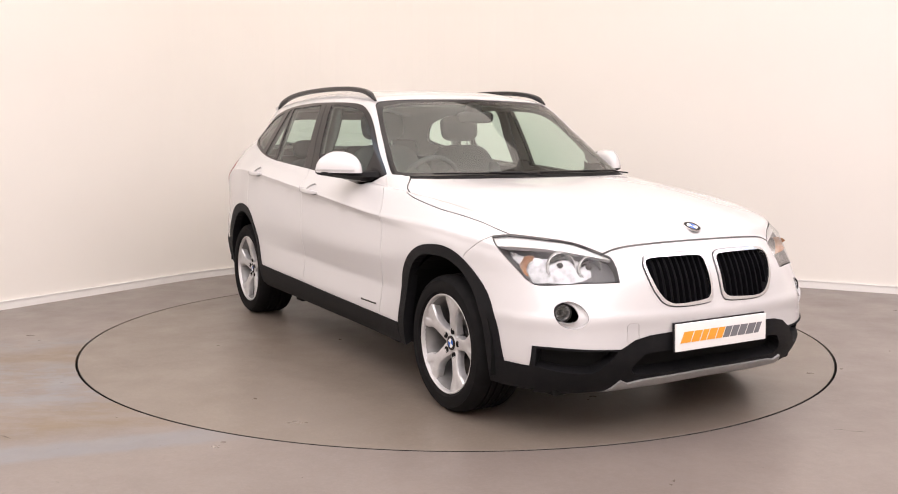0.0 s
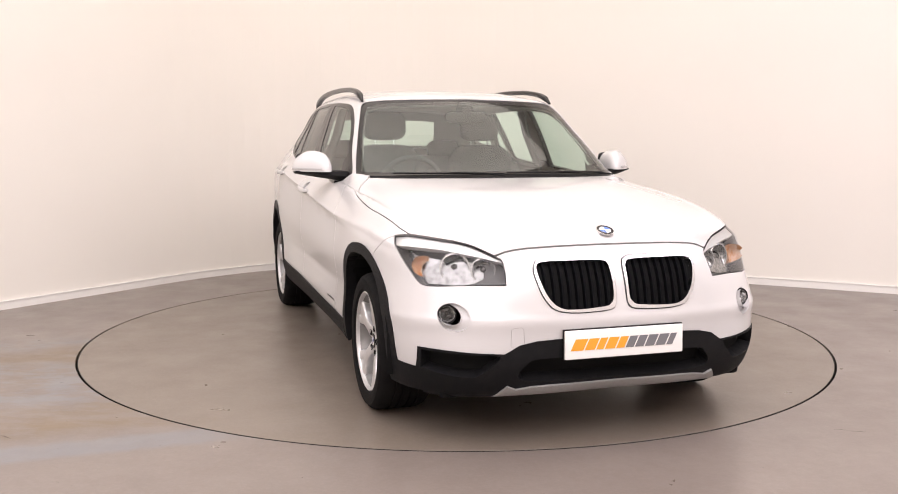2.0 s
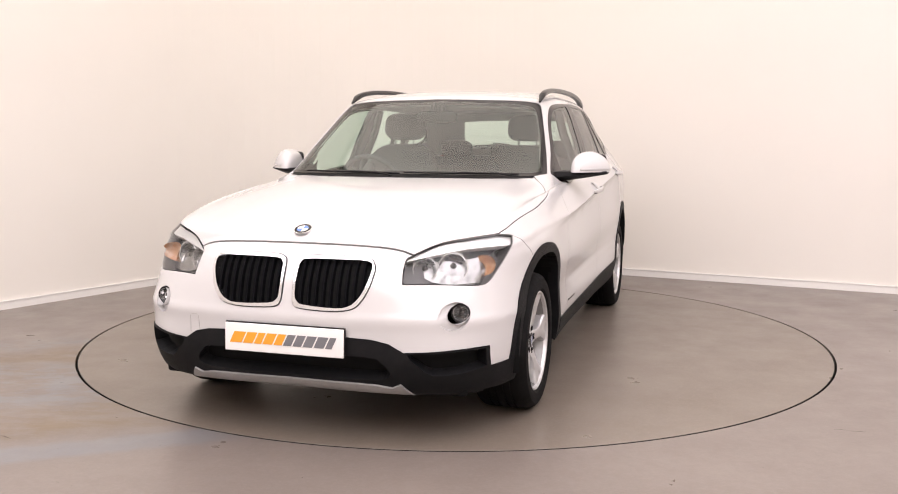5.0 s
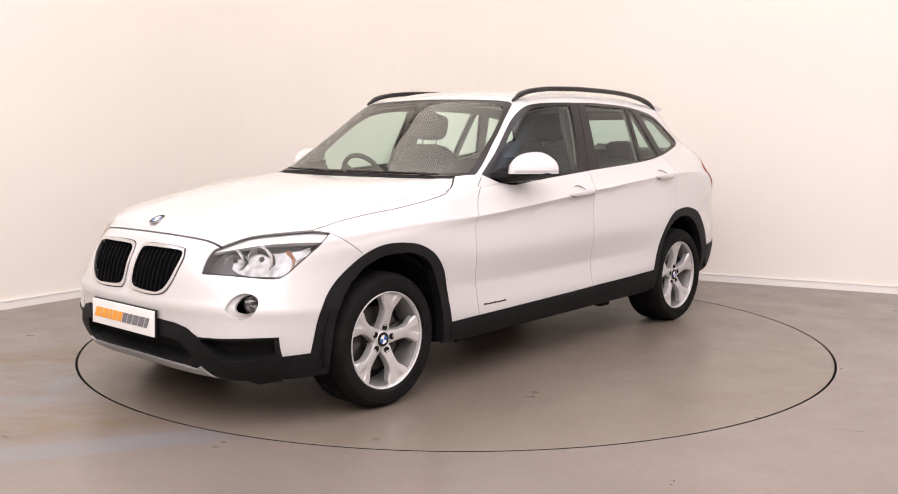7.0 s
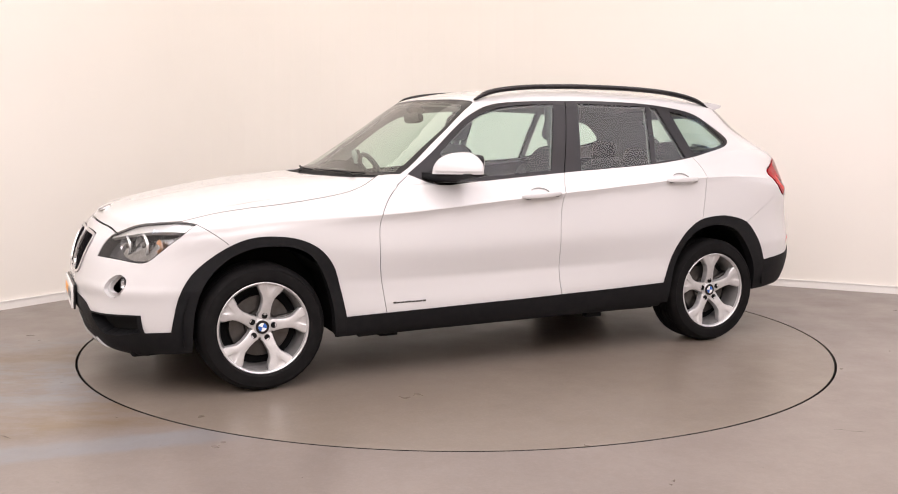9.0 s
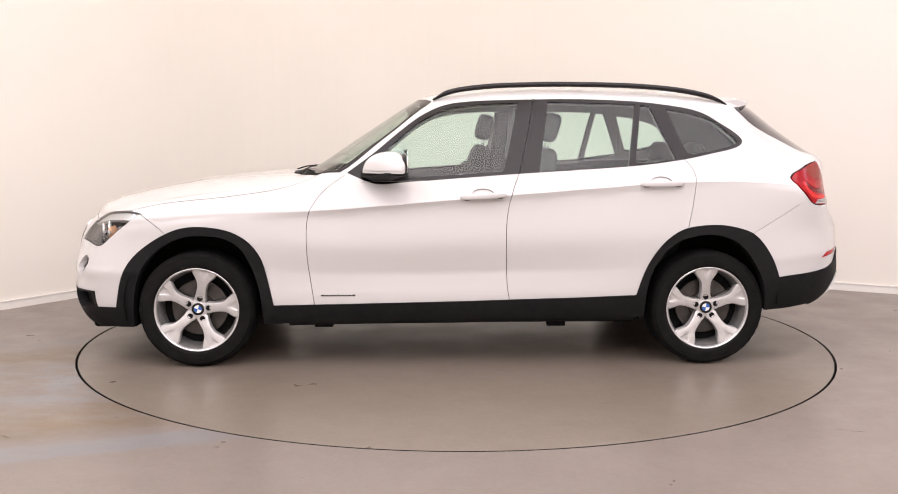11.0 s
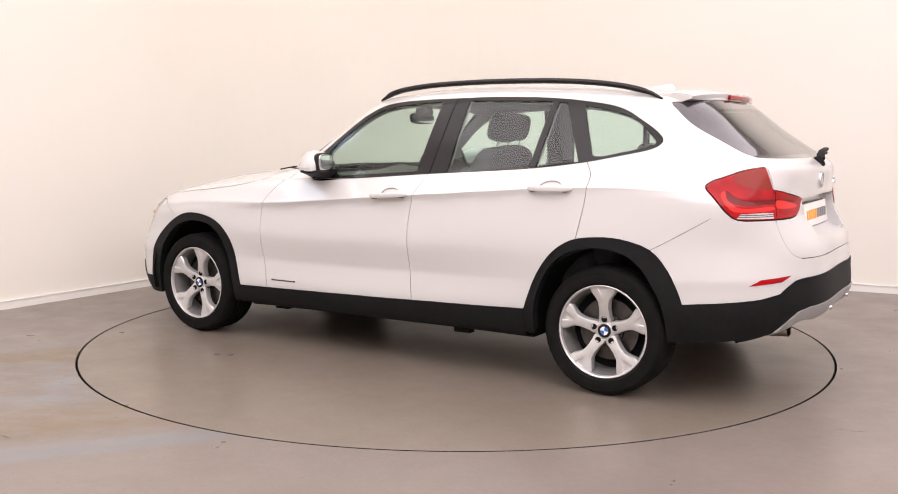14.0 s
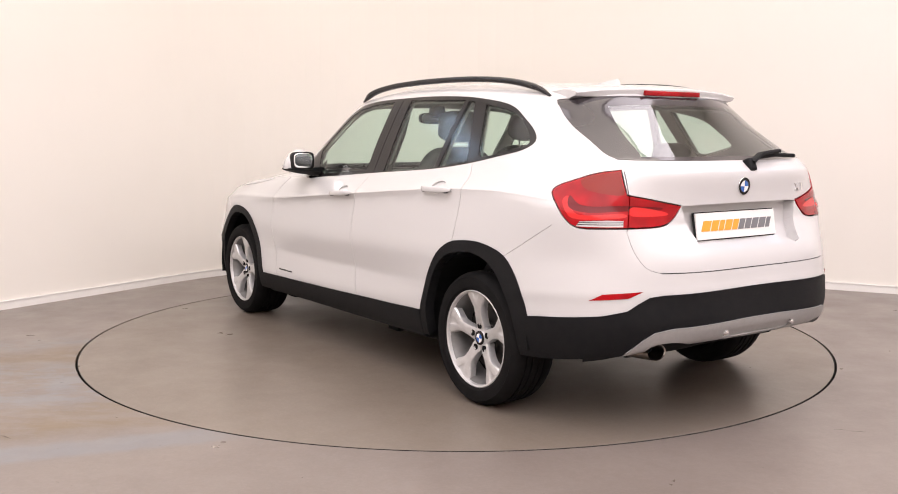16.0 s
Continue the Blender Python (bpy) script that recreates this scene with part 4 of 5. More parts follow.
for s in (1, -1):
    panel("front_fender", ["fender"], WHITE, car, sides=(s,))
    door = panel("front_door", ["front_door"], WHITE, car, sides=(s,))
    panel("window", ["glass_front"], GLASS, door, "tinted door window", offset=-0.004, depth=0, sides=(s,))
    rdoor = panel("rear_door", ["rear_door"], WHITE, car, sides=(s,))
    panel("window", ["glass_rear"], GLASS, rdoor, "tinted door window", offset=-0.004, depth=0, sides=(s,))
    panel("handle_recess", ["handle_dish_front"], WHITE, door, "", depth=0.010, bowl=True, sides=(s,))
    panel("handle_recess", ["handle_dish_rear"], WHITE, rdoor, "", depth=0.010, bowl=True, sides=(s,))
    panel("vent_window", ["glass_vent"], GLASS, rdoor, "tinted fixed window", offset=-0.004, depth=0, sides=(s,))
    panel("quarter_window", ["glass_quarter"], GLASS, car, "tinted quarter window", offset=-0.004, depth=0, sides=(s,))
    panel("window_frame", ["window_frame"], GLOSSBLACK, car, "gloss black window surround", offset=-0.001, sides=(s,))
    panel("side_sill", ["sill"], PLASTIC, car, "black plastic sill", offset=0.006, sides=(s,))
    panel("wheel_arch_trim", ["arch_front"], PLASTIC, car, "black plastic wheel arch", offset=0.004, depth=0.05, sides=(s,))
    panel("wheel_arch_trim", ["arch_rear"], PLASTIC, car, "black plastic wheel arch", offset=0.004, depth=0.05, sides=(s,))
    lamp = panel("headlamp", ["headlamp", "lamp_lid", "amber", "lamp_bright"], BOWL, car, "grey headlamp housing", offset=-0.002, depth=0.06, sides=(s,), bowl=True)
    panel("lens", ["headlamp", "lamp_lid", "amber", "lamp_bright"], LENS, lamp, "clear lens", offset=0.0, depth=0, sides=(s,))
    panel("lamp_trim", ["lamp_lid"], LID, lamp, "bright silver trim", offset=-0.012, depth=0.02, sides=(s,))
    panel("bright_backing", ["lamp_bright", "amber"], LAMP_SILVER, lamp, "bright silver backing", offset=-0.056, depth=0.004, sides=(s,))
    panel("fog_dish", ["fog_dish"], WHITE, car, "white dished fog lamp surround", offset=0.0, depth=0.022, sides=(s,), bowl=True)
    tl = panel("tail_lamp", ["tail"], RED, car, "red tail lamp", offset=0.004, depth=0.02, sides=(s,))
    panel("indicator", ["tail_upper"], RED_UP, tl, "orange-red indicator", offset=0.004, sides=(s,))
    panel("lamp_band", ["tail_band"], RED_DARK, tl, "dark red band", offset=0.002, sides=(s,))
    panel("light_guide", ["tail_guide"], RED_BRIGHT, tl, "bright red light guide", offset=0.0045, depth=0.008, sides=(s,))
    panel("lamp_rib", ["tail_rib"], STEEL, tl, "dark rib", offset=0.002, depth=0.006, sides=(s,))
    panel("reversing_lamp", ["tail_white"], CLEAR_W, tl, "clear reversing lamp", offset=0.003, sides=(s,))
    panel("reflector", ["reflector"], RED, rear_bumper, "red reflector strip", offset=0.002, sides=(s,))
    gf = panel("grille_surround", ["grille_frame"], SATIN_CHROME, car, "chrome kidney grille frame", offset=0.006, depth=0.03, sides=(s,))
    panel("grille_back", ["grille"], DARK, gf, "black grille backing", offset=-0.024, depth=0, sides=(s,))

# lining of the cabin
SKIP = {"hole", "skid_slot", "exhaust_notch", "plate_recess", "glass_front", "glass_rear", "glass_vent", "glass_quarter", "windscreen", "rear_window", "headlamp", "lamp_lid", "amber", "lamp_bright", "fog_dish", "grille", "grille_frame", "fog", "intake", "pocket", "skid_front", "skid_rear"}
for f in BODY.faces:
    nm = NAMES[f[PID]]
    if nm not in SKIP:
        FACES.setdefault("lining_high" if f.calc_center_median().z > 1.1 else "lining_low", []).append(f)
panel("headliner", ["lining_high"], HEADLINER, car, "grey cloth headliner and pillar trim", offset=-0.032, depth=0)
panel("inner_lining", ["lining_low"], TRIM, car, "dark inner lining", offset=-0.045, depth=0)

# ---- fittings of the car ----
def lathe(bm, prof, segs=64, axis="y", cap=False):
    """Turn a profile of (radius, height) about the axis."""
    rings = []
    for r, h in prof:
        ring = []
        for i in range(segs):
            a = 2 * math.pi * i / segs
            c, d = r * math.cos(a), r * math.sin(a)
            ring.append(bm.verts.new((c, h, d) if axis == "y" else ((h, c, d) if axis == "x" else (c, d, h))))
        rings.append(ring)
    for a, b in zip(rings, rings[1:]):
        for i in range(segs):
            j = (i + 1) % segs
            bm.faces.new((a[i], a[j], b[j], b[i]))
    if cap:
        bm.faces.new(rings[0])
        bm.faces.new(rings[-1])
    bmesh.ops.recalc_face_normals(bm, faces=bm.faces)
    return rings


def box(bm, x0, x1, y0, y1, z0, z1, bevel=0.0, m=None):
    r = bmesh.ops.create_cube(bm, size=1, matrix=Matrix.Translation(((x0 + x1) / 2, (y0 + y1) / 2, (z0 + z1) / 2)) @ Matrix.Diagonal((x1 - x0, y1 - y0, z1 - z0, 1)))
    vs = r["verts"]
    if bevel:
        es = list({e for v in vs for e in v.link_edges})
        g = bmesh.ops.bevel(bm, geom=es, offset=bevel, segments=3, profile=0.6, affect="EDGES")
        vs = list({v for f in g["faces"] for v in f.verts} | {v for v in vs if v.is_valid})
    if m is not None:
        bmesh.ops.transform(bm, matrix=m, verts=vs)
    return vs


def puff(bm, size, e=0.5, m=None, nu=28, nv=16):
    """A rounded block (superellipsoid) of the given half sizes."""
    f = lambda v, p: math.copysign(abs(v) ** p, v)
    rows = []
    mm = m or Matrix()
    for j in range(nv + 1):
        b = -math.pi / 2 + math.pi * j / nv
        row = []
        for i in range(nu):
            a = 2 * math.pi * i / nu
            p = Vector((size[0] * f(math.cos(b), e) * f(math.cos(a), e), size[1] * f(math.cos(b), e) * f(math.sin(a), e), size[2] * f(math.sin(b), e)))
            row.append(bm.verts.new(mm @ p))
        rows.append(row)
    for a, b in zip(rows, rows[1:]):
        for i in range(nu):
            j = (i + 1) % nu
            bm.faces.new((a[i], a[j], b[j], b[i]))
    bmesh.ops.remove_doubles(bm, verts=[v for r in (rows[0], rows[-1]) for v in r], dist=1e-5)


def tube(bm, path, ry, rz, segs=12, taper=None):
    """A bar of oval section along a path: ry across, rz up."""
    p = [Vector(q) for q in path]
    rings = []
    for i, q in enumerate(p):
        d = (p[min(i + 1, len(p) - 1)] - p[max(i - 1, 0)]).normalized()
        side = Vector((0, 0, 1)).cross(d)
        side = side.normalized() if side.length > 1e-3 else Vector((0, 1, 0))
        up = d.cross(side)
        k = taper[i] if taper else 1.0
        ring = []
        for s in range(segs):
            a = 2 * math.pi * s / segs
            c, e = math.cos(a), math.sin(a)
            c, e = math.copysign(abs(c) ** 0.7, c), math.copysign(abs(e) ** 0.7, e)
            ring.append(bm.verts.new(q + side * c * ry * k + up * e * rz * k))
        rings.append(ring)
    for a, b in zip(rings, rings[1:]):
        for i in range(segs):
            j = (i + 1) % segs
            bm.faces.new((a[i], a[j], b[j], b[i]))
    bm.faces.new(rings[0])
    bm.faces.new(rings[-1])
    bmesh.ops.recalc_face_normals(bm, faces=bm.faces)


def flipped(ob, name=None):
    """The mirror image of a part for the other side of the car."""
    me = ob.data.copy()
    bm = bmesh.new()
    bm.from_mesh(me)
    bmesh.ops.scale(bm, vec=(1, -1, 1), verts=bm.verts)
    bmesh.ops.reverse_faces(bm, faces=bm.faces)
    bm.to_mesh(me)
    bm.free()
    o = new(name or ob.name.split(".")[0], me)
    o.parent = ob.parent
    if "label" in ob:
        o["label"] = ob["label"]
    return o


def shade(ob, angle=40):
    me = ob.data
    me.polygons.foreach_set("use_smooth", [True] * len(me.polygons))
    me.set_sharp_from_angle(angle=radians(angle))
    return ob


def part_s(name, bm, material, parent=None, label="", angle=40):
    return shade(part(name, bm, material, parent, label), angle)


# wheels ------------------------------------------------------------------
ROUNDEL_BLUE = mat("enamel_blue", (0.03, 0.12, 0.42), 0.2, coat=1.0)
ROUNDEL_WHITE = mat("enamel_white", (0.78, 0.78, 0.78), 0.2, coat=1.0)
# barrel darker than the rim: shade inside the wheel put into its colour
BARREL = grain(mat("dusty_alloy_barrel", (0.25, 0.245, 0.24), 0.4, metal=0.5), (0.15, 0.145, 0.14), 20, 0.6)
BEZEL = mat("bright_lamp_bezel", (0.78, 0.78, 0.78), 0.25, metal=0.7)


def roundel(parent, m, r, label="round blue and white badge with a black ring"):
    """A round badge: black ring, chrome rim and four plain quarters."""
    bm = bmesh.new()
    lathe(bm, [(r * 0.98, -0.004), (r, 0.0), (r * 0.97, 0.003), (r * 0.93, 0.003)], 40, "z")
    ring = part_s("badge", bm, CHROME, parent, label)
    bm = bmesh.new()
    lathe(bm, [(r * 0.94, 0.0022), (r * 0.64, 0.003), (r * 0.62, 0.0032)], 40, "z")
    part_s("badge_ring", bm, GLOSSBLACK, ring)
    for k in range(4):
        bm = bmesh.new()
        c = bm.verts.new((0, 0, 0.0035))
        rim = [bm.verts.new((r * 0.63 * math.cos(k * math.pi / 2 + a * math.pi / 16), r * 0.63 * math.sin(k * math.pi / 2 + a * math.pi / 16), 0.0032)) for a in range(9)]
        for a, b in zip(rim, rim[1:]):
            bm.faces.new((c, a, b))
        part("badge_field", bm, ROUNDEL_BLUE if k % 2 else ROUNDEL_WHITE, ring)
    ring.matrix_local = m
    return ring


def spokes():
    bm = bmesh.new()
    rs = np.array([.034, .055, .075, .095, .115, .135, .150, .160, .170, .180, .190, .200, .209, .217])
    wid = np.interp(rs, [.034, .055, .08, .115, .145, .165, .185, .2, .217], [.024, .033, .028, .0258, .029, .040, .054, .063, .068])
    dep = np.interp(rs, [.034, .055, .08, .12, .17, .217], [-.034, -.032, -.026, -.018, -.012, -.006])
    for k in range(5):
        rot = Matrix.Rotation(radians(72 * k + 8 - 90), 4, "Y")
        top, low = [], []
        for r, w, d in zip(rs, wid, dep):
            t, l = [], []
            wide = max(0.0, min(1.0, (r - .158) / .05))
            h = .03 + .26 * wide
            cols = [-1, -.90, -.66, -h - .10, -h, 0, h, h + .10, .66, .90, 1]
            for i, c in enumerate(cols):
                ang = c * w / max(r, .05)
                if r < .06:
                    p = Vector((r, 0, c * w))
                else:
                    p = Vector((r * math.cos(ang), 0, r * math.sin(ang)))
                drop = {0: -.011, 10: -.011, 1: -.0032, 9: -.0032, 2: -.0006, 8: -.0006, 4: -.0045 * wide, 5: -.0055 * wide, 6: -.0045 * wide}.get(i, 0.0)
                if r > .214:
                    drop *= 0.5
                t.append(bm.verts.new(rot @ (p + Vector((0, d + drop, 0)))))
                l.append(bm.verts.new(rot @ (p + Vector((0, d - 0.04, 0)))))
            top.append(t)
            low.append(l)
        for a, b in zip(top, top[1:]):
            for i in range(10):
                bm.faces.new((a[i], b[i], b[i + 1], a[i + 1]))
        for i in (0, 10):
            for j in range(len(rs) - 1):
                bm.faces.new((top[j][i], top[j + 1][i], low[j + 1][i], low[j][i]))
    lathe(bm, [(0.0005, -.031), (.036, -.031), (.040, -.034), (.052, -.036), (.058, -.050)], 40)
    lathe(bm, [(.2235, -.006), (.2262, .001), (.2225, .003), (.2165, -.001), (.2135, -.012), (.209, -.03)], 80)
    bmesh.ops.recalc_face_normals(bm, faces=bm.faces)
    me = bpy.data.meshes.new("rim")
    bm.to_mesh(me)
    bm.free()
    me.materials.append(ALLOY)
    return me


def tyre():
    bm = bmesh.new()
    prof = [(.222, -.006), (.229, .004), (.236, .0085), (.238, .0105), (.241, .0105), (.250, .012), (.268, .0125), (.283, .010), (.285, .0115), (.288, .009), (.298, .001), (.306, -.012), (.3105, -.028)]
    tread = []
    for c in (-.06, -.0925, -.1325, -.165):
        tread += [(.3115, c + .005), (.304, c + .004), (.304, c - .004), (.3115, c - .005)]
    inner = [(r, -.225 - h) for r, h in prof[::-1]]
    rings = lathe(bm, prof + tread + inner, 120)
    for ring in rings[9:12] + rings[29:32]:
        for i, v in enumerate(ring):
            if i % 3 == 0:
                v.co.x *= 0.995
                v.co.z *= 0.995
    me = bpy.data.meshes.new("tyre")
    bm.to_mesh(me)
    bm.free()
    me.materials.append(RUBBER)
    return me


def mesh_of(bm, name, material):
    me = bpy.data.meshes.new(name)
    bm.to_mesh(me)
    bm.free()
    me.materials.append(material)
    return me


RIM, TYRE = spokes(), tyre()
bm = bmesh.new()
lathe(bm, [(.214, -.012), (.204, -.035), (.196, -.10), (.200, -.195)], 64)
bmesh.ops.reverse_faces(bm, faces=bm.faces)
BARREL_ME = mesh_of(bm, "barrel", BARREL)
bm = bmesh.new()
lathe(bm, [(.045, -.075), (.075, -.075), (.08, -.088), (.150, -.088), (.152, -.091), (.152, -.11), (.08, -.11)], 64)
DISC_ME = mesh_of(bm, "brake_disc", STEEL)
bm = bmesh.new()
lathe(bm, [(.0005, -.125), (.197, -.125)], 48)
SHIELD_ME = mesh_of(bm, "brake_shield", DARK)
bm = bmesh.new()
puff(bm, (.035, .025, .075), 0.5, pose(-.12, -.10, .06, 0, -60, 0))
CALIPER_ME = mesh_of(bm, "brake_caliper", STEEL)
bm = bmesh.new()
lathe(bm, [(.0145, -.046), (.0145, -.0285), (.0130, -.0280), (.0120, -.0300), (.0005, -.0305)], 20)
BOLT_ME = mesh_of(bm, "wheel_bolt", DARK)
bm = bmesh.new()
lathe(bm, [(.0005, -.0275), (.0050, -.0275), (.0068, -.0285), (.0072, -.0308)], 6)
NUT_ME = mesh_of(bm, "bolt_head", mat("dull_bolt_steel", (0.10, 0.092, 0.09), 0.55, metal=0.6))
for me in (RIM, TYRE, BARREL_ME, DISC_ME, CALIPER_ME):
    me.polygons.foreach_set("use_smooth", [True] * len(me.polygons))
    me.set_sharp_from_angle(angle=radians(24))
for wx, spin in ((1.421, -20), (-1.339, -6)):
    for s in (1, -1):
        wheel = new("wheel", RIM)
        wheel.parent = car
        wheel["label"] = "silver five-spoke alloy wheel"
        for nm, me in (("tyre", TYRE), ("barrel", BARREL_ME), ("brake_disc", DISC_ME), ("brake_shield", SHIELD_ME), ("brake_caliper", CALIPER_ME)):
            o = new(nm, me)
            o.parent = wheel
        for k in range(5):
            o = new("wheel_bolt", BOLT_ME)
            o.parent = wheel
            a = radians(82 + 72 * k)
            o.matrix_local = Matrix.Translation((.057 * math.cos(a), 0, .057 * math.sin(a)))
            nut = new("bolt_head", NUT_ME)
            nut.parent = wheel
            nut.matrix_local = o.matrix_local.copy()
        bm = bmesh.new()
        c = bm.verts.new((0, -.0268, 0))
        lathe(bm, [(.0335, -.033), (.0335, -.0285), (.022, -.0272), (.021, -.0268)], 32)
        part_s("hub_cap", bm, GLOSSBLACK, wheel, "black hub cap with a round badge")
        for k in range(4):
            bm = bmesh.new()
            cc = bm.verts.new((0, -.0262, 0))
            rim = [bm.verts.new((.021 * math.cos(k * math.pi / 2 + a * math.pi / 12), -.0266, .021 * math.sin(k * math.pi / 2 + a * math.pi / 12))) for a in range(7)]
            for a, b in zip(rim, rim[1:]):
                bm.faces.new((cc, b, a))
            part("cap_field", bm, ROUNDEL_BLUE if k % 2 else ROUNDEL_WHITE, wheel)
        wheel.matrix_local = pose(wx, s * .862, .312, 0, spin, 0 if s > 0 else 180)
        # dark wheel housing
        bm = bmesh.new()
        arc = [(.385 * math.cos(radians(a)), .385 * math.sin(radians(a))) for a in range(-12, 193 if wx > 0 else 181, 12)]
        for (x0, z0), (x1, z1) in zip(arc, arc[1:]):
            v = [bm.verts.new((wx + x, s * y, .33 + z)) for x, y, z in ((x0, .865, z0), (x1, .865, z1), (x1, .48, z1), (x0, .48, z0))]
            bm.faces.new(v)
        v = [bm.verts.new((wx + x, s * .48, .33 + z)) for x, z in arc]
        bm.faces.new(v)
        part("wheel_housing", bm, DARK, car, "black wheel housing")

# underside
bm = bmesh.new()
box(bm, -1.20, 1.98, -.50, .50, .215, .30, .02)
box(bm, -1.95, -1.20, -.50, .50, .29, .38, .02)
box(bm, -.95, 1.03, -.80, .80, .225, .30, .02)
box(bm, -2.08, -1.74, -.66, .66, .385, .44, .02)
box(bm, 1.78, 2.02, -.70, .70, .19, .28, .02)
part("underbody", bm, DARK, car, "black underbody panels")
for s in (1, -1):
    for x in (.75, -.52):
        bm = bmesh.new()
        box(bm, x - .05, x + .05, s * .78 - .025, s * .78 + .025, .205, .235, .006)
        part("jacking_point", bm, DARK, car)

# mirrors
MIRROR = mat("mirror_glass", (0.9, 0.92, 0.92), 0.02, metal=1.0)


def door_mirror():
    # plan of the cap: upright rear face, front swept from the inner end back to the tip
    plan = rounded([(.322, .850, 0), (.312, .925, 0), (.305, .995, 0), (.322, 1.026, 0), (.375, 1.018, 0), (.445, .975, 0), (.505, .918, 0), (.532, .872, 0), (.505, .838, 0), (.41, .832, 0)], (), 4)
    bm = bmesh.new()
    rows = []
    for k in range(11):
        t = math.sin(math.pi / 2 * k / 10)
        f = max(1 - t ** 2.7, 0.0) ** 0.42
        c = Vector((.345 + .03 * t, .922, 0))
        row = []
        for p in plan:
            q = c + (p - c) * f
            q.x -= .012 * t * f
            row.append(bm.verts.new((q.x, q.y, 1.046 + (.112 - .022 * max(q.y - .94, 0) / .08) * t)))
        rows.append(row)
    for a, b in zip(rows, rows[1:]):
        for i in range(len(a)):
            j = (i + 1) % len(a)
            bm.faces.new((a[i], a[j], b[j], b[i]))
    bmesh.ops.remove_doubles(bm, verts=rows[-1], dist=1e-4)
    bmesh.ops.recalc_face_normals(bm, faces=bm.faces)
    cap = part_s("door_mirror", bm, WHITE, car, "white door mirror with a black base", 60)
    bm = bmesh.new()
    rows = []
    for k in range(11):
        t = k / 10
        y = .755 + .262 * t
        xf = .545 - .075 * t - .08 * t ** 3
        xr = .355 - .075 * t + .015 * t ** 4
        zt = 1.050
        zb = .995 + .038 * t ** 1.2
        rows.append([bm.verts.new(p) for p in ((xf, y, zt), (xf + .006, y, (zt + zb) / 2), (xf - .05, y, zb), (xr + .04, y, zb), (xr, y, (zt + zb) / 2), (xr, y, zt))])
    for a, b in zip(rows, rows[1:]):
        for i in range(6):
            bm.faces.new((a[i], a[(i + 1) % 6], b[(i + 1) % 6], b[i]))
    bm.faces.new(rows[0])
    bm.faces.new(rows[-1])
    bmesh.ops.recalc_face_normals(bm, faces=bm.faces)
    part_s("mirror_base", bm, PLASTIC, cap, "black mirror base", 45)
    bm = bmesh.new()
    puff(bm, (.006, .062, .043), 0.5, pose(.298, .926, 1.094, 0, 0, 5))
    part_s("mirror_glass", bm, MIRROR, cap, "mirror glass")
    bm = bmesh.new()
    puff(bm, (.014, .080, .053), 0.45, pose(.314, .924, 1.092, 0, 0, 5))
    part_s("mirror_rim", bm, GLOSSBLACK, cap)
    bm = bmesh.new()
    pts = [Vector((p.x + .001, p.y + .001, 1.062)) for p in plan[12:27]]
    tube(bm, pts, .0025, .0055, 8)
    part_s("indicator", bm, CLEAR_W, cap, "clear indicator strip")
    return cap


dm = door_mirror()
other = flipped(dm)
for ch in list(dm.children):
    o = flipped(ch)
    o.parent = other

# door handles, roof rails
for x0, x1, z0, z1 in ((.015, -.231, .916, .931), (-.947, -1.178, .988, .991)):
    n = 15
    pts, tp = [], []
    for k in range(n):
        t = k / (n - 1)
        x, z = x0 + (x1 - x0) * t, z0 + (z1 - z0) * t
        loc, nn = on_skin((x, 2, z), (0, -1, 0))
        lift = 0.004 + 0.026 * math.sin(math.pi * t) ** 0.45
        pts.append(Vector((x, loc.y + lift, z)))
        tp.append(0.45 + 0.55 * math.sin(math.pi * t) ** 0.4)
    bm = bmesh.new()
    tube(bm, pts, .008, .0155, 14, tp)
    h = part_s("door_handle", bm, WHITE, car, "white door handle", 60)
    flipped(h)
    # dark lumps added under both ends to stand for the handle's shadow
    for k in (2, n - 3):
        bm = bmesh.new()
        puff(bm, (.017, .010, .007), 0.6, Matrix.Translation(pts[k] + Vector((0, -.010, -.010))), 14, 8)
        flipped(part_s("handle_mount", bm, TRIM, car, "dark grey lump standing for the shadow under the handle", 60))
bm = bmesh.new()
rail = [(.155, .589, 1.438), (.115, .588, 1.459), (.07, .587, 1.479), (-.02, .584, 1.499), (-.18, .581, 1.516), (-.34, .579, 1.523), (-.5, .578, 1.527), (-.66, .577, 1.527), (-.82, .576, 1.525), (-.97, .575, 1.52), (-1.12, .573, 1.51), (-1.25, .57, 1.495), (-1.36, .566, 1.474), (-1.44, .563, 1.450), (-1.50, .56, 1.420)]
rp = rounded(rail, (), 3, False)
tube(bm, rp, .019, .0145, 14, [min(1.0, .35 + k / 8, .35 + (len(rp) - 1 - k) / 8) for k in range(len(rp))])
r = part_s("roof_rail", bm, GLOSSBLACK, car, "black roof rail", 50)
flipped(r)

